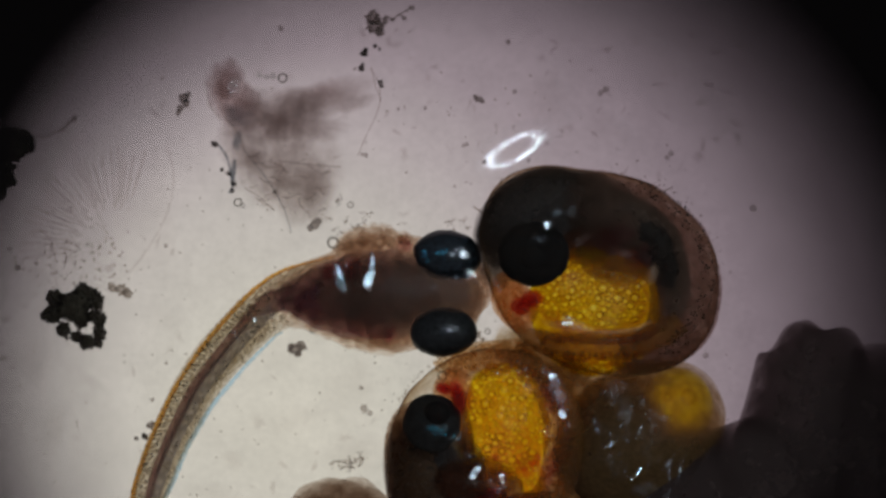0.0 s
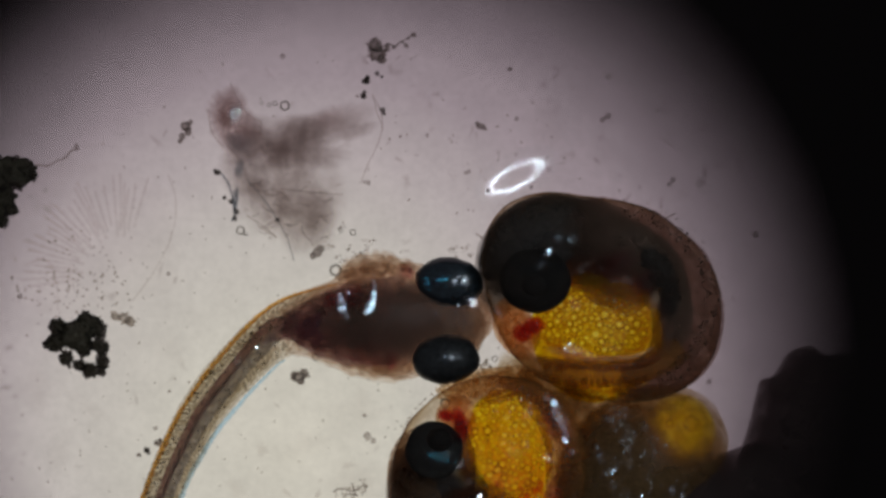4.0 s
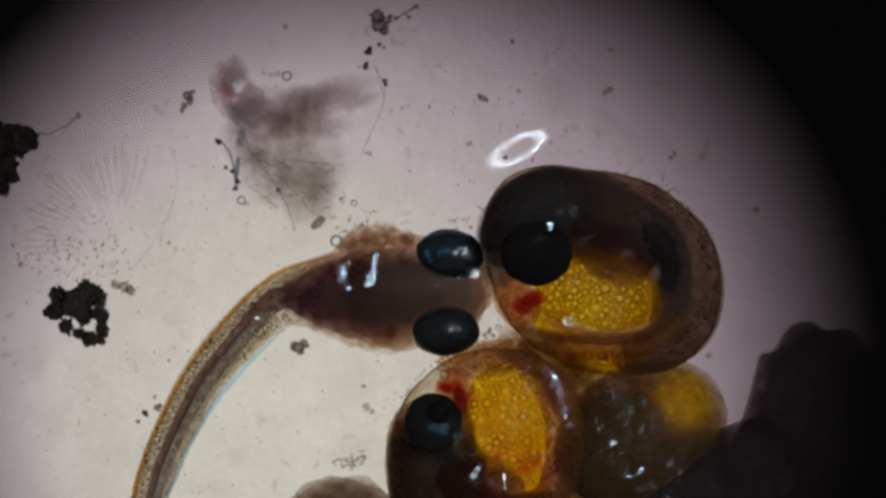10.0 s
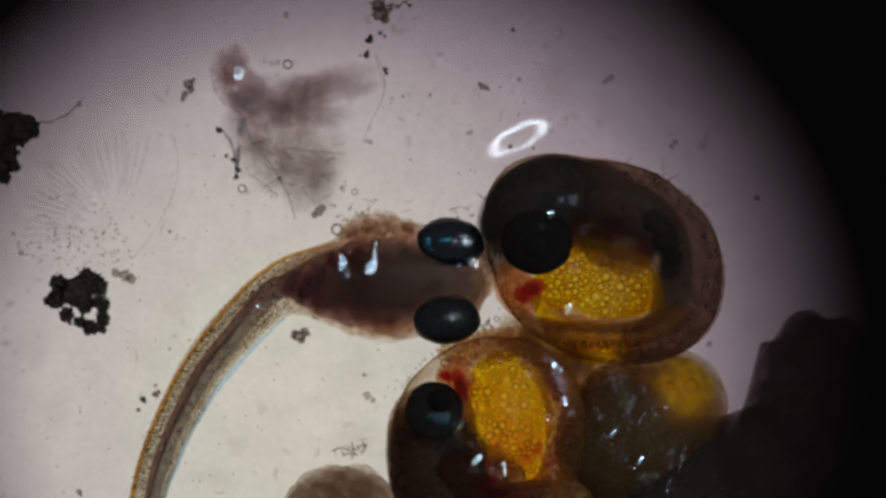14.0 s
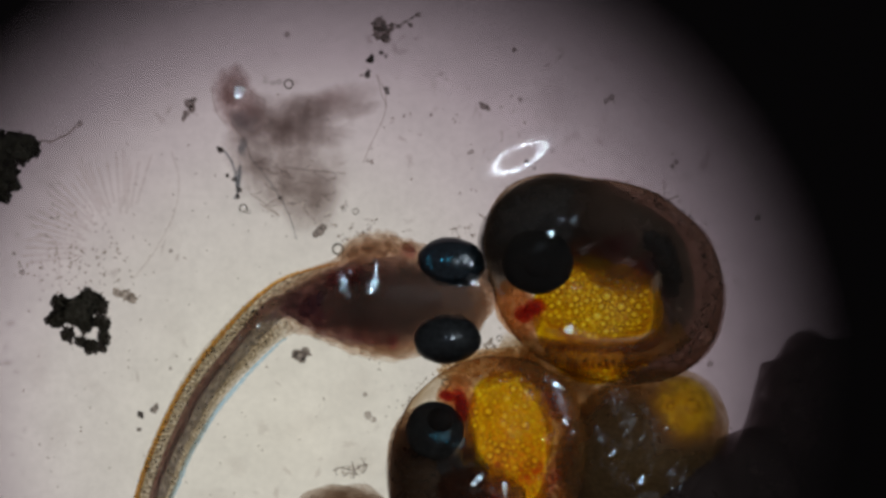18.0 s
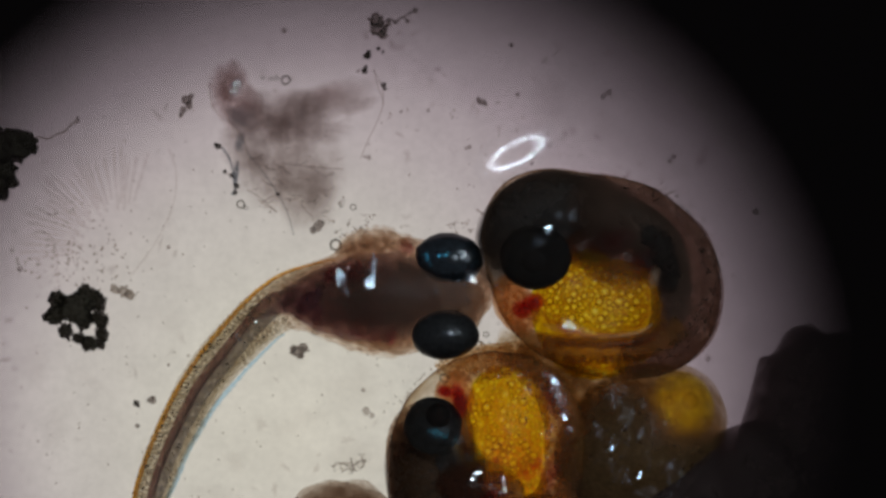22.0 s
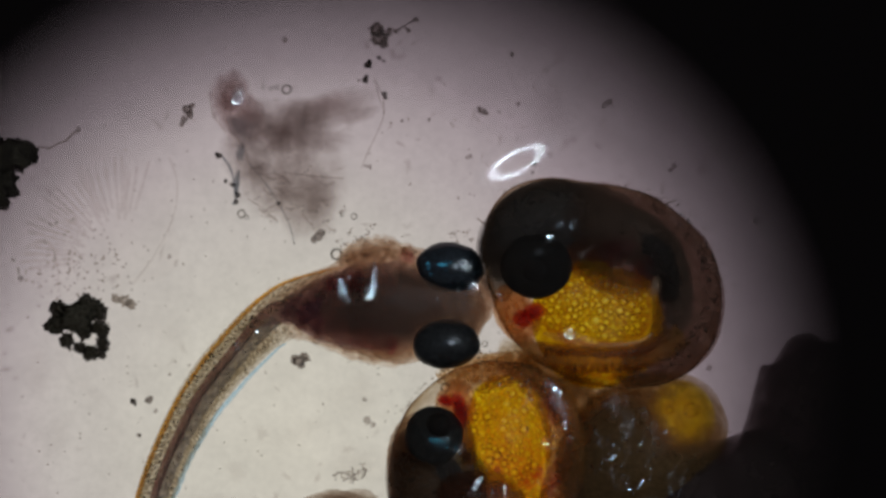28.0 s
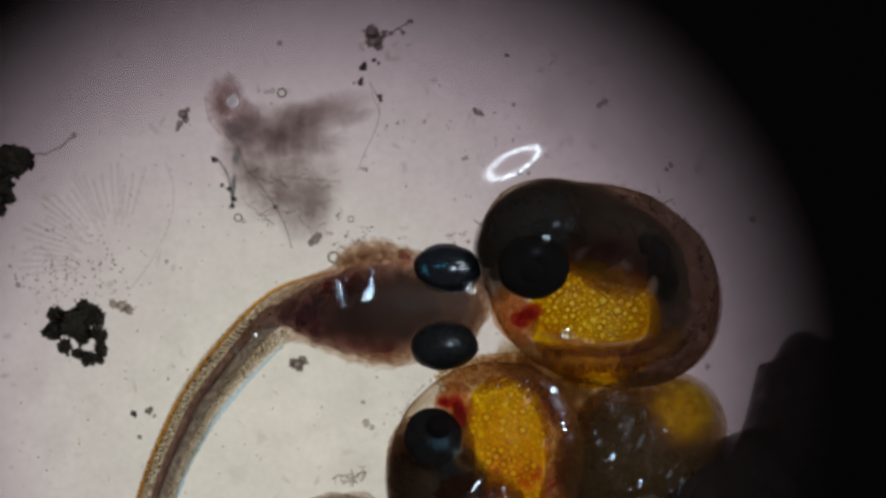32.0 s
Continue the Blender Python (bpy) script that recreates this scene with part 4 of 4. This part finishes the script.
bm = empty_bm()
ball(bm, 1240, 890, 130, 180, 178, 130, 0, 0.05, 1.4, 5, 21, soft=2.3)
solid("dark_egg", bm, DARK, 1235, 905, "nearly black decayed egg under the embryos", "egg", "dark decayed eggs")
bm = empty_bm()
ball(bm, 1345, 846, 130, 138, 146, 130, 0, 0.06, 1.6, 5, 22, soft=1.2)
solid("dark_egg", bm, DARK, 1345, 850, "nearly black decayed egg beside a dim embryo", "egg", "dark decayed eggs")
bm = empty_bm()
loft(bm, [(1437, 528, 60, 5, 20), (1434, 548, 80, 48, 64), (1440, 576, 100, 92, 92), (1441, 620, 110, 106, 105), (1440, 680, 115, 118, 112), (1432, 760, 118, 128, 115), (1420, 840, 110, 110, 100), (1415, 890, 90, 30, 40)], 36, 8, 0.03, 0.012, seed=7, soft=1.1)
solid("dark_egg", bm, DARK, 1440, 700, "lumpy black decayed egg by a pale gap", "egg", "dark decayed eggs")
bm = empty_bm()
ball(bm, 1560, 760, 120, 130, 190, 120, 0, 0.08, 1.6, 5, 24, soft=1.4)
solid("dark_egg", bm, DARK, 1560, 760, "lumpy black decayed egg at the field's rim", "egg", "dark decayed eggs")
bm = empty_bm()
ball(bm, 605, 895, 80, 108, 92, 80, -8, 0.10, 2.4, 5, 25)
solid("egg_case", bm, DOME, 605, 895, "dull brown translucent egg case lying alone", "egg case")


# ---- shed tissue, a fish scale and debris
def sheet(bm, u, v, ru, rv, turn, depth, seed, h=6.0, n=26, jag=0.35):
    """A thin scrap of tissue that thins out to a ragged rim."""
    layer = bm.verts.layers.float["thick"]
    c, s = math.cos(radians(turn)), math.sin(radians(turn))
    rings = []
    for i in range(n + 1):
        q = i / n
        ring = []
        for k in range(64):
            a = 2 * math.pi * k / 64
            e = 1 + jag * noise.noise(Vector((math.cos(a) * 1.6, math.sin(a) * 1.6, seed * 3.7))) + 0.4 * jag * noise.noise(Vector((math.cos(a) * 6, math.sin(a) * 6, seed * 5.7)))
            x, y = q * e * ru * math.cos(a), q * e * rv * math.sin(a)
            w = noise.noise(Vector((x * 0.02, y * 0.02, seed)))
            lift = h + 5 + 5 * w + 8 * (1 - q)
            p = bm.verts.new(at(u + c * x - s * y, v + s * x + c * y, lift))
            p[layer] = max(depth * 1.15 * (1 - q * q) ** 1.4 * (0.75 + 0.6 * w), 0.0)
            ring.append(p)
        rings.append(ring)
    for a, b in zip(rings, rings[1:]):
        for k in range(64):
            bm.faces.new((a[k], a[(k + 1) % 64], b[(k + 1) % 64], b[k]))


scrap = thing("tissue_scrap", 490, 200, "torn greyish brown scrap of shed skin", "tissue scrap")
for u, v, ru, rv, turn, depth, seed in ((415, 122, 74, 50, 55, 0.32, 1), (570, 140, 118, 46, -14, 0.17, 2), (500, 165, 118, 58, 4, 0.23, 3), (515, 245, 118, 88, 48, 0.19, 4), (438, 215, 90, 40, 70, 0.13, 5), (545, 292, 72, 60, 60, 0.12, 6), (429, 162, 30, 22, 40, 0.10, 7), (427, 208, 9, 24, 6, 0.16, 8), (420, 262, 6, 30, 4, 0.16, 8), (600, 118, 50, 26, -10, 0.06, 9)):
    bm = empty_bm()
    sheet(bm, u, v, ru, rv, turn, depth, seed, 4 + seed * 3)
    part("flap", bm, {1: RED_SCRAP, 7: BLUE_SCRAP, 8: BLUE_SCRAP, 9: RED_SCRAP}.get(seed, SCRAP), scrap)
rnd = random.Random(31)
for pts, r, material in ((((395, 215), (410, 240), (418, 285), (412, 300)), 2.2, FOLD), (((423, 240), (421, 260), (419, 284)), 1.8, FOLD), (((440, 225), (470, 262), (495, 300), (512, 335), (522, 370)), 0.9, FOLD), (((405, 165), (430, 195), (440, 225)), 1.8, WISP),
                         (((440, 290), (470, 310), (492, 330)), 1.3, WISP), (((500, 243), (560, 250), (610, 254)), 1.6, WISP), (((640, 235), (655, 200), (672, 165), (680, 135), (672, 112), (664, 78)), 1.3, WISP), (((412, 55), (425, 85), (445, 112), (466, 124)), 1.1, WISP),
                         (((664, 78), (678, 108), (681, 140)), 1.3, WISP), (((372, 100), (378, 140), (400, 170)), 1.2, WISP), (((466, 124), (462, 150), (440, 176)), 1.4, WISP)):
    bm = empty_bm()
    thread(bm, pts, 16, r)
    part("fold", bm, material, scrap)
for _ in range(26):
    u, v, a = rnd.uniform(440, 585), rnd.uniform(225, 330), rnd.uniform(-0.6, 0.9)
    n = rnd.uniform(10, 32)
    bm = empty_bm()
    thread(bm, [(u, v), (u + n * 0.5 * math.cos(a), v + n * 0.5 * math.sin(a) + rnd.uniform(-4, 4)), (u + n * math.cos(a), v + n * math.sin(a))], 18, rnd.uniform(0.9, 1.8))
    part("wrinkle", bm, WISP, scrap)
part("wet_bulge", bulge(420, 108, 40, 65, 0.00055, 0.0003, 0.00012, 0.00007), WATER, scrap, "small wet bulge with a ring glint")


def packed(bm):
    """Dirt is packed tighter than tissue."""
    layer = bm.verts.layers.float["thick"]
    for p in bm.verts:
        p[layer] = 3.2 * p[layer] + 0.012


def clump(name, spots, label, category="debris", group="dark debris", material=None):
    """A clump of ragged grains, or a single grain."""
    if len(spots) == 1:
        bm = empty_bm()
        u, v, r = spots[0]
        ball(bm, u, v, r * 0.7, r, r * 0.85, r * 0.7, u * 7.0, 0.7, 2.2, 3, u + v)
        packed(bm)
        return solid(name, bm, material or CLUMP, u, v, label, category, group)
    ob = thing(name, spots[0][0], spots[0][1], label, category, group)
    for i, (u, v, r) in enumerate(spots):
        bm = empty_bm()
        ball(bm, u, v, r * 0.75, r * 0.95, r * 0.8, r * 0.75, i * 37, 0.6 if not material else 0.95, 2.6, 4 if r > 9 else 3, i + spots[0][0])
        packed(bm)
        part("grain", bm, material or CLUMP, ob)
    return ob


clump("debris_clump", [(135, 500, 30), (105, 485, 17), (155, 478, 20), (175, 490, 17), (100, 512, 20), (85, 515, 9), (178, 520, 16), (182, 545, 14), (150, 520, 17), (160, 562, 15), (142, 552, 12), (180, 565, 9), (118, 540, 14), (172, 475, 9)],
      "black ragged clump of dirt with holes")
clump("debris_clump", [(20, 210, 34), (45, 205, 22), (58, 215, 12), (-20, 220, 40), (10, 255, 22), (20, 275, 14), (5, 295, 14), (-10, 280, 24)], "black ragged clump of dirt with a thread")
clump("debris_clump", [(332, 132, 9), (326, 148, 6), (337, 140, 7), (323, 156, 5), (340, 124, 5)], "small dark grey clump of dirt", material=GRIT)
clump("debris_clump", [(672, 5, 14), (668, -10, 12), (680, 15, 8), (690, -4, 6)], "brownish grey clump of dirt on a thread", material=GRIT)
clump("debris_clump", [(652, 53, 7), (647, 80, 6), (655, 47, 5), (649, 74, 4)], "two dark beads of dirt on a thread")
clump("debris_clump", [(681, 104, 5), (683, 111, 4)], "tiny dark bead of dirt on a thread")
clump("debris_clump", [(672, 40, 4)], "tiny dark bead of dirt by a thread")
clump("debris_clump", [(680, 46, 3)], "tiny dark bead of dirt by a thread")
clump("debris_clump", [(528, 577, 11), (540, 570, 8), (520, 572, 6), (535, 584, 5)], "small dark speck of dirt under the larva", material=GRIT)
clump("debris_clump", [(220, 470, 10), (232, 476, 9), (205, 466, 8)], "blurred pale brown speck", material=FAINT)
clump("debris_clump", [(563, 357, 8), (570, 350, 6), (556, 362, 6)], "small grey speck beside the larva", material=GRIT)
clump("debris_clump", [(388, 213, 6), (384, 210, 4)], "small dark speck at the scrap's rim")
clump("debris_clump", [(412, 265, 5), (420, 283, 6), (418, 295, 5), (400, 258, 4)], "dark streak of dirt at the scrap's rim")
clump("debris_clump", [(493, 298, 4)], "tiny black speck on the scrap")
clump("debris_clump", [(855, 135, 6), (849, 130, 4), (861, 138, 4)], "small grey speck lying on the plate", material=GRIT)
clump("debris_clump", [(907, 34, 4)], "tiny grey speck lying on the plate", material=GRIT)
clump("debris_clump", [(140, 853, 5), (143, 858, 3)], "tiny brown speck lying on the plate", material=GRIT)
for u, v, r in ((139, 166, 5), (1195, 232, 5), (1188, 240, 4), (833, 215, 4), (827, 217, 3), (655, 233, 4), (648, 232, 3), (918, 122, 4), (712, 152, 3), (636, 80, 3), (37, 430, 5), (300, 392, 4), (645, 645, 4), (650, 682, 7), (660, 690, 5),
                (760, 150, 3), (505, 8, 5), (943, 244, 3), (1340, 330, 6), (1255, 590, 5), (1080, 118, 6), (1070, 125, 5), (300, 600, 3), (275, 665, 4)):
    clump("speck", [(u, v, r)], "tiny grey speck of dirt on the plate", "speck", "specks", SPECK)



def crumbs(spots, label, seed):
    """Burst cells: crumpled rings of thin skin."""
    rnd = random.Random(seed)
    ob = thing("cell_debris", spots[0][0], spots[0][1], label, "cell debris", "cell debris")
    for u, v, r in spots:
        for k in range(5):
            x, y = u + rnd.gauss(0, r * 0.55), v + rnd.gauss(0, r * 0.55)
            bm = empty_bm()
            if k < 2:
                ball(bm, x, y, 6, r * rnd.uniform(0.25, 0.5), r * rnd.uniform(0.15, 0.35), 2, rnd.uniform(0, 180), 0.8, 2.4, 2, u + k)
            else:
                a0, span, rr = rnd.uniform(0, 6.3), rnd.uniform(0.8, 2.4), r * rnd.uniform(0.3, 0.8)
                thread(bm, [(x + rr * rnd.uniform(0.7, 1.3) * math.cos(a0 + span * i / 4), y + rr * rnd.uniform(0.7, 1.3) * math.sin(a0 + span * i / 4)) for i in range(5)], 8 + k, rnd.uniform(0.5, 1.1), 5, 3)
            part("scrap", bm, GRIT if rnd.random() < 0.15 else FAINT if rnd.random() < 0.6 else WISP, ob)


crumbs([(632, 772, 6), (618, 778, 6), (605, 781, 6), (592, 779, 5), (645, 770, 5), (640, 762, 4), (636, 782, 6), (626, 786, 5)], "pale ragged crumbs on a brown egg case", 1)
crumbs([(812, 360, 8), (824, 352, 8), (800, 366, 6), (832, 362, 6), (806, 352, 5)], "pale ragged crumbs by the larva's eye", 2)
crumbs([(640, 352, 9), (655, 346, 8), (628, 362, 8), (612, 372, 7), (600, 362, 6), (620, 352, 6), (648, 360, 6)], "pale ragged crumbs by the larva's gills", 3)
crumbs([(578, 336, 8), (590, 345, 6), (600, 316, 6), (572, 346, 5), (610, 308, 4)], "pale ragged crumbs below the tissue scrap", 4)
crumbs([(862, 568, 5), (870, 562, 4), (854, 575, 4.5), (846, 583, 4), (838, 590, 4)], "pale ragged crumbs between the eggs", 5)
scale = thing("fish_scale", 170, 330, "shed clear fish scale with fine radial grooves", "fish scale")
bm = empty_bm()
sheet(bm, 170, 330, 150, 150, 0, 0.1, 31, 2, 16, 0.22)
part("plate", bm, CLEAR, scale)
for k in range(26):
    a = radians(172 + k * 4.6)
    bm = empty_bm()
    r0, r1 = 75 + 12 * math.sin(k * 2.1), 165 + 14 * math.sin(k * 1.3)
    thread(bm, [(215 + r * math.cos(a + 0.04 * math.sin(k)), 390 + r * math.sin(a)) for r in (r0, (r0 + r1) / 2, r1)], 8, 3.0, 8, 3)
    part("groove", bm, GROOVE, scale)
bm = empty_bm()
thread(bm, [(300, 215), (313, 255), (312, 300), (298, 345), (270, 395), (235, 440)], 8, 2.0)
part("rim", bm, GROOVE, scale)
bm = empty_bm()
thread(bm, [(45, 375), (75, 365), (95, 378), (102, 410), (104, 455)], 8, 2.0)
part("rim", bm, GROOVE, scale)
bm = empty_bm()
thread(bm, [(52, 203), (72, 197), (88, 199), (104, 190), (117, 186), (126, 176), (138, 168)], 8, 1.8)
solid("dirt_thread", bm, FAINT, 100, 190, "thin grey thread of dirt", "thread")
bm = empty_bm()
thread(bm, [(680, -6), (694, -12), (703, -6), (714, -16), (724, -8)], 8, 1.7)
thread(bm, [(712, -14), (726, -22), (738, -30)], 8, 1.5)
for u, v, r in ((702, -7, 4), (724, -9, 4), (737, -28, 5), (728, -22, 2.5), (690, -11, 3)):
    ball(bm, u, v, r, r, r * 0.85, r * 0.7, u, 0.6, 2.4, 3, u)
solid("dirt_thread", bm, GRIT, 710, -12, "branched grey thread with beads of dirt", "thread", "threads")
bm = empty_bm()
for pts in (((588, 780), (604, 774), (622, 780), (640, 770), (650, 772)), ((622, 764), (626, 778), (624, 794)), ((606, 790), (618, 784), (634, 788)), ((640, 784), (646, 776), (642, 764))):
    thread(bm, pts, 20, 1.4)
solid("dirt_thread", bm, GRIT, 620, 778, "crumpled dark threads on a brown egg case", "thread", "threads")
for pts in (((845, 325), (865, 340)), ((895, 275), (890, 300), (876, 318)), ((1180, 300), (1198, 292))):
    bm = empty_bm()
    thread(bm, pts, 5, 1.6)
    solid("dirt_thread", bm, FAINT, pts[0][0], pts[0][1], "fine grey hair-like thread", "thread", "threads")

for u, v, r in ((596, 388, 11), (508, 96, 9), (428, 316, 8), (627, 321, 6), (491, 92, 4.5), (480, 94, 4), (467, 91, 3.5), (788, 624, 9), (559, 542, 6), (606, 318, 4), (560, 312, 3), (437, 322, 4)):
    ob = new("air_bubble", BUB)
    ob.location = at(u, v, r)
    ob.scale = (r * UNIT,) * 3
    tagged(ob, "small clear air bubble with a dark rim", "bubble", "air bubbles")

for i, (u, v, ru, rv, depth) in enumerate(((462, 705, 14, 13, 0.030), (420, 772, 26, 16, 0.022), (640, 640, 50, 60, 0.012), (650, 760, 40, 90, 0.018), (110, 700, 60, 30, 0.012), (60, 590, 40, 60, 0.014), (300, 520, 50, 24, 0.008), (150, 620, 70, 16, 0.010),
                                              (760, 90, 60, 40, 0.010), (980, 130, 70, 50, 0.014), (1080, 190, 40, 60, 0.012), (540, 700, 60, 26, 0.010), (390, 830, 60, 20, 0.014))):
    bm = empty_bm()
    sheet(bm, u, v, ru, rv, i * 31, depth, 50 + i, 1.0, 10, 0.5)
    solid("stain", bm, SCRAP, u, v, "faint blurred brown stain on the plate", "stain", "stains")

# blurred smudges on the plate
rnd = random.Random(77)
bm = empty_bm()
for k in range(130):
    u, v = (rnd.uniform(690, 1330), rnd.uniform(10, 270)) if k < 60 else (rnd.uniform(0, 760), rnd.uniform(0, 880))
    r = rnd.uniform(3, 10)
    sheet(bm, u, v, r * rnd.uniform(1.0, 2.4), r * rnd.uniform(0.5, 1.0), rnd.uniform(0, 180), rnd.uniform(0.012, 0.055), 100 + k, 0.5, 4, 0.8)
tagged(part("smudges", bm, SCRAP), "faint grey smudges on the light plate", "smudge", kind="stuff")

# fine dust over the plate
rnd = random.Random(12)
bm = empty_bm()
for _ in range(420):
    u, v = rnd.uniform(0, 1300), rnd.uniform(0, 880)
    r = rnd.uniform(0.8, 2.0)
    ball(bm, u, v, r * 0.5, r * rnd.uniform(1, 2), r, r * 0.5, rnd.uniform(0, 180), 0, 1, 1)
for _ in range(160):
    u, v = rnd.gauss(130, 60), rnd.gauss(410, 35)
    r = rnd.uniform(1.0, 2.4)
    ball(bm, u, v, r * 0.5, r * rnd.uniform(1, 2), r, r * 0.5, rnd.uniform(0, 180), 0, 1, 1)
for _ in range(70):
    a = rnd.uniform(3.3, 4.9)
    q = rnd.gauss(1.0, 0.012)
    r = rnd.uniform(0.8, 2.2)
    ball(bm, 872 + 182 * q * math.cos(a), 764 + 192 * q * math.sin(a), r * 0.5, r * rnd.uniform(1, 2), r, r * 0.5, rnd.uniform(0, 180), 0, 1, 1)
for _ in range(26):
    a = rnd.uniform(-1.5, 0.9)
    q = rnd.gauss(1.03, 0.025)
    r = rnd.uniform(1.0, 2.4)
    ball(bm, 1062 + 212 * q * math.cos(a), 445 + 182 * q * math.sin(a), r * 0.5, r * rnd.uniform(1, 2), r, r * 0.5, rnd.uniform(0, 180), 0, 1, 1)
solid("dust", bm, FAINT, 600, 440, "fine pale dust over the light plate", "dust", kind="stuff")

# ---- particles that drift in the water
drift_a = clump("drifting_speck", [(0, 0, 5.5), (3, 4, 4), (-2, -3, 3)], "dark speck drifting past the larva's tail", "speck", "drifting specks")
drift_b = clump("drifting_speck", [(0, 0, 5), (5, -3, 4), (-4, 2, 3.5), (2, 5, 3)], "pale brown speck drifting past the larva's tail", "speck", "drifting specks", GRIT)
drift_c = clump("drifting_speck", [(0, 0, 3.5), (2, 1, 2.5)], "tiny grey speck drifting past the larva's tail", "speck", "drifting specks", GRIT)

drift_d = clump("drifting_speck", [(0, 0, 3.2), (-3, 2, 2.2), (2, 3, 1.8)], "tiny dark speck drifting across a ring glint", "speck", "drifting specks", GRIT)
bob_a = new("air_bubble", BUB)
bob_a.scale = (5.5 * UNIT,) * 3
tagged(bob_a, "small clear bubble bobbing between larva and egg", "bubble", "air bubbles")
bob_b = clump("drifting_crumbs", [(0, 0, 4.5), (9, 5, 4), (-8, 4, 4), (3, -6, 3.5), (-3, 9, 3)], "pale ragged crumbs bobbing between larva and egg", "crumbs", "", FAINT)


def motions():
    first = [(0, 261, 729), (2, 259, 714), (6, 259, 698), (13, 254, 690), (20, 244, 675), (25, 240, 656), (29, 235, 647), (32, 238, 660)]
    second = [(0, 10, -20), (2, 16, -17), (6, 22, -12), (13, 23, -10), (20, 25, -8), (25, 27, -4), (29, 27, -3), (32, 27, -5)]
    third = [(0, -15, 4), (2, -15, 6), (6, -13, 11), (13, -10, 18), (20, 0, 33), (25, 4, 52), (29, 11, 60), (32, 10, 42)]
    walk(drift_a, [(t, Matrix.Translation(at(u, v))) for t, u, v in first])
    walk(drift_b, [(t, Matrix.Translation(at(u + x, v + y))) for (t, u, v), (_, x, y) in zip(first, second)])
    fourth = [(0, 865, 245), (2, 866, 248), (6, 873, 248), (8, 886, 244), (10, 895, 239), (12.5, 897, 240), (14, 902, 240), (17, 928, 231), (19, 930, 232), (21, 939, 229), (23, 949, 225), (25, 947, 225), (28, 945, 227), (30, 940, 230), (32, 925, 242)]
    bob = [(0, 18, -3), (2, 16, -2), (3, 24, -2), (6, 27, -9), (7, 33, -15), (8, 25, -3), (9, 35, -10), (10, 32, -8), (11, 22, -3), (11.5, 36, -7), (12, 29, -10), (13, 16, -2), (14, 28, -3), (17, 45, -9), (18, 31, -4), (19, 24, -5), (20, 31, -4),
           (21, 21, 1), (22, 11, -2), (23, 19, -3), (24, 17, -1), (25, 22, -4), (28, 7, -2), (29, 12, -3), (30, 3, 2), (31, -3, 5), (32, -5, 6)]
    walk(drift_d, [(t, Matrix.Translation(at(u, v))) for t, u, v in fourth])
    walk(bob_a, [(t, Matrix.Translation(at(851 + x, 549 + y, 5.5))) for t, x, y in bob])
    walk(bob_b, [(t, Matrix.Translation(at(833 + x, 558 + y))) for t, x, y in bob])
    walk(drift_c, [(t, Matrix.Translation(at(u + x, v + y))) for (t, u, v), (_, x, y) in zip(first, third)])


motions()
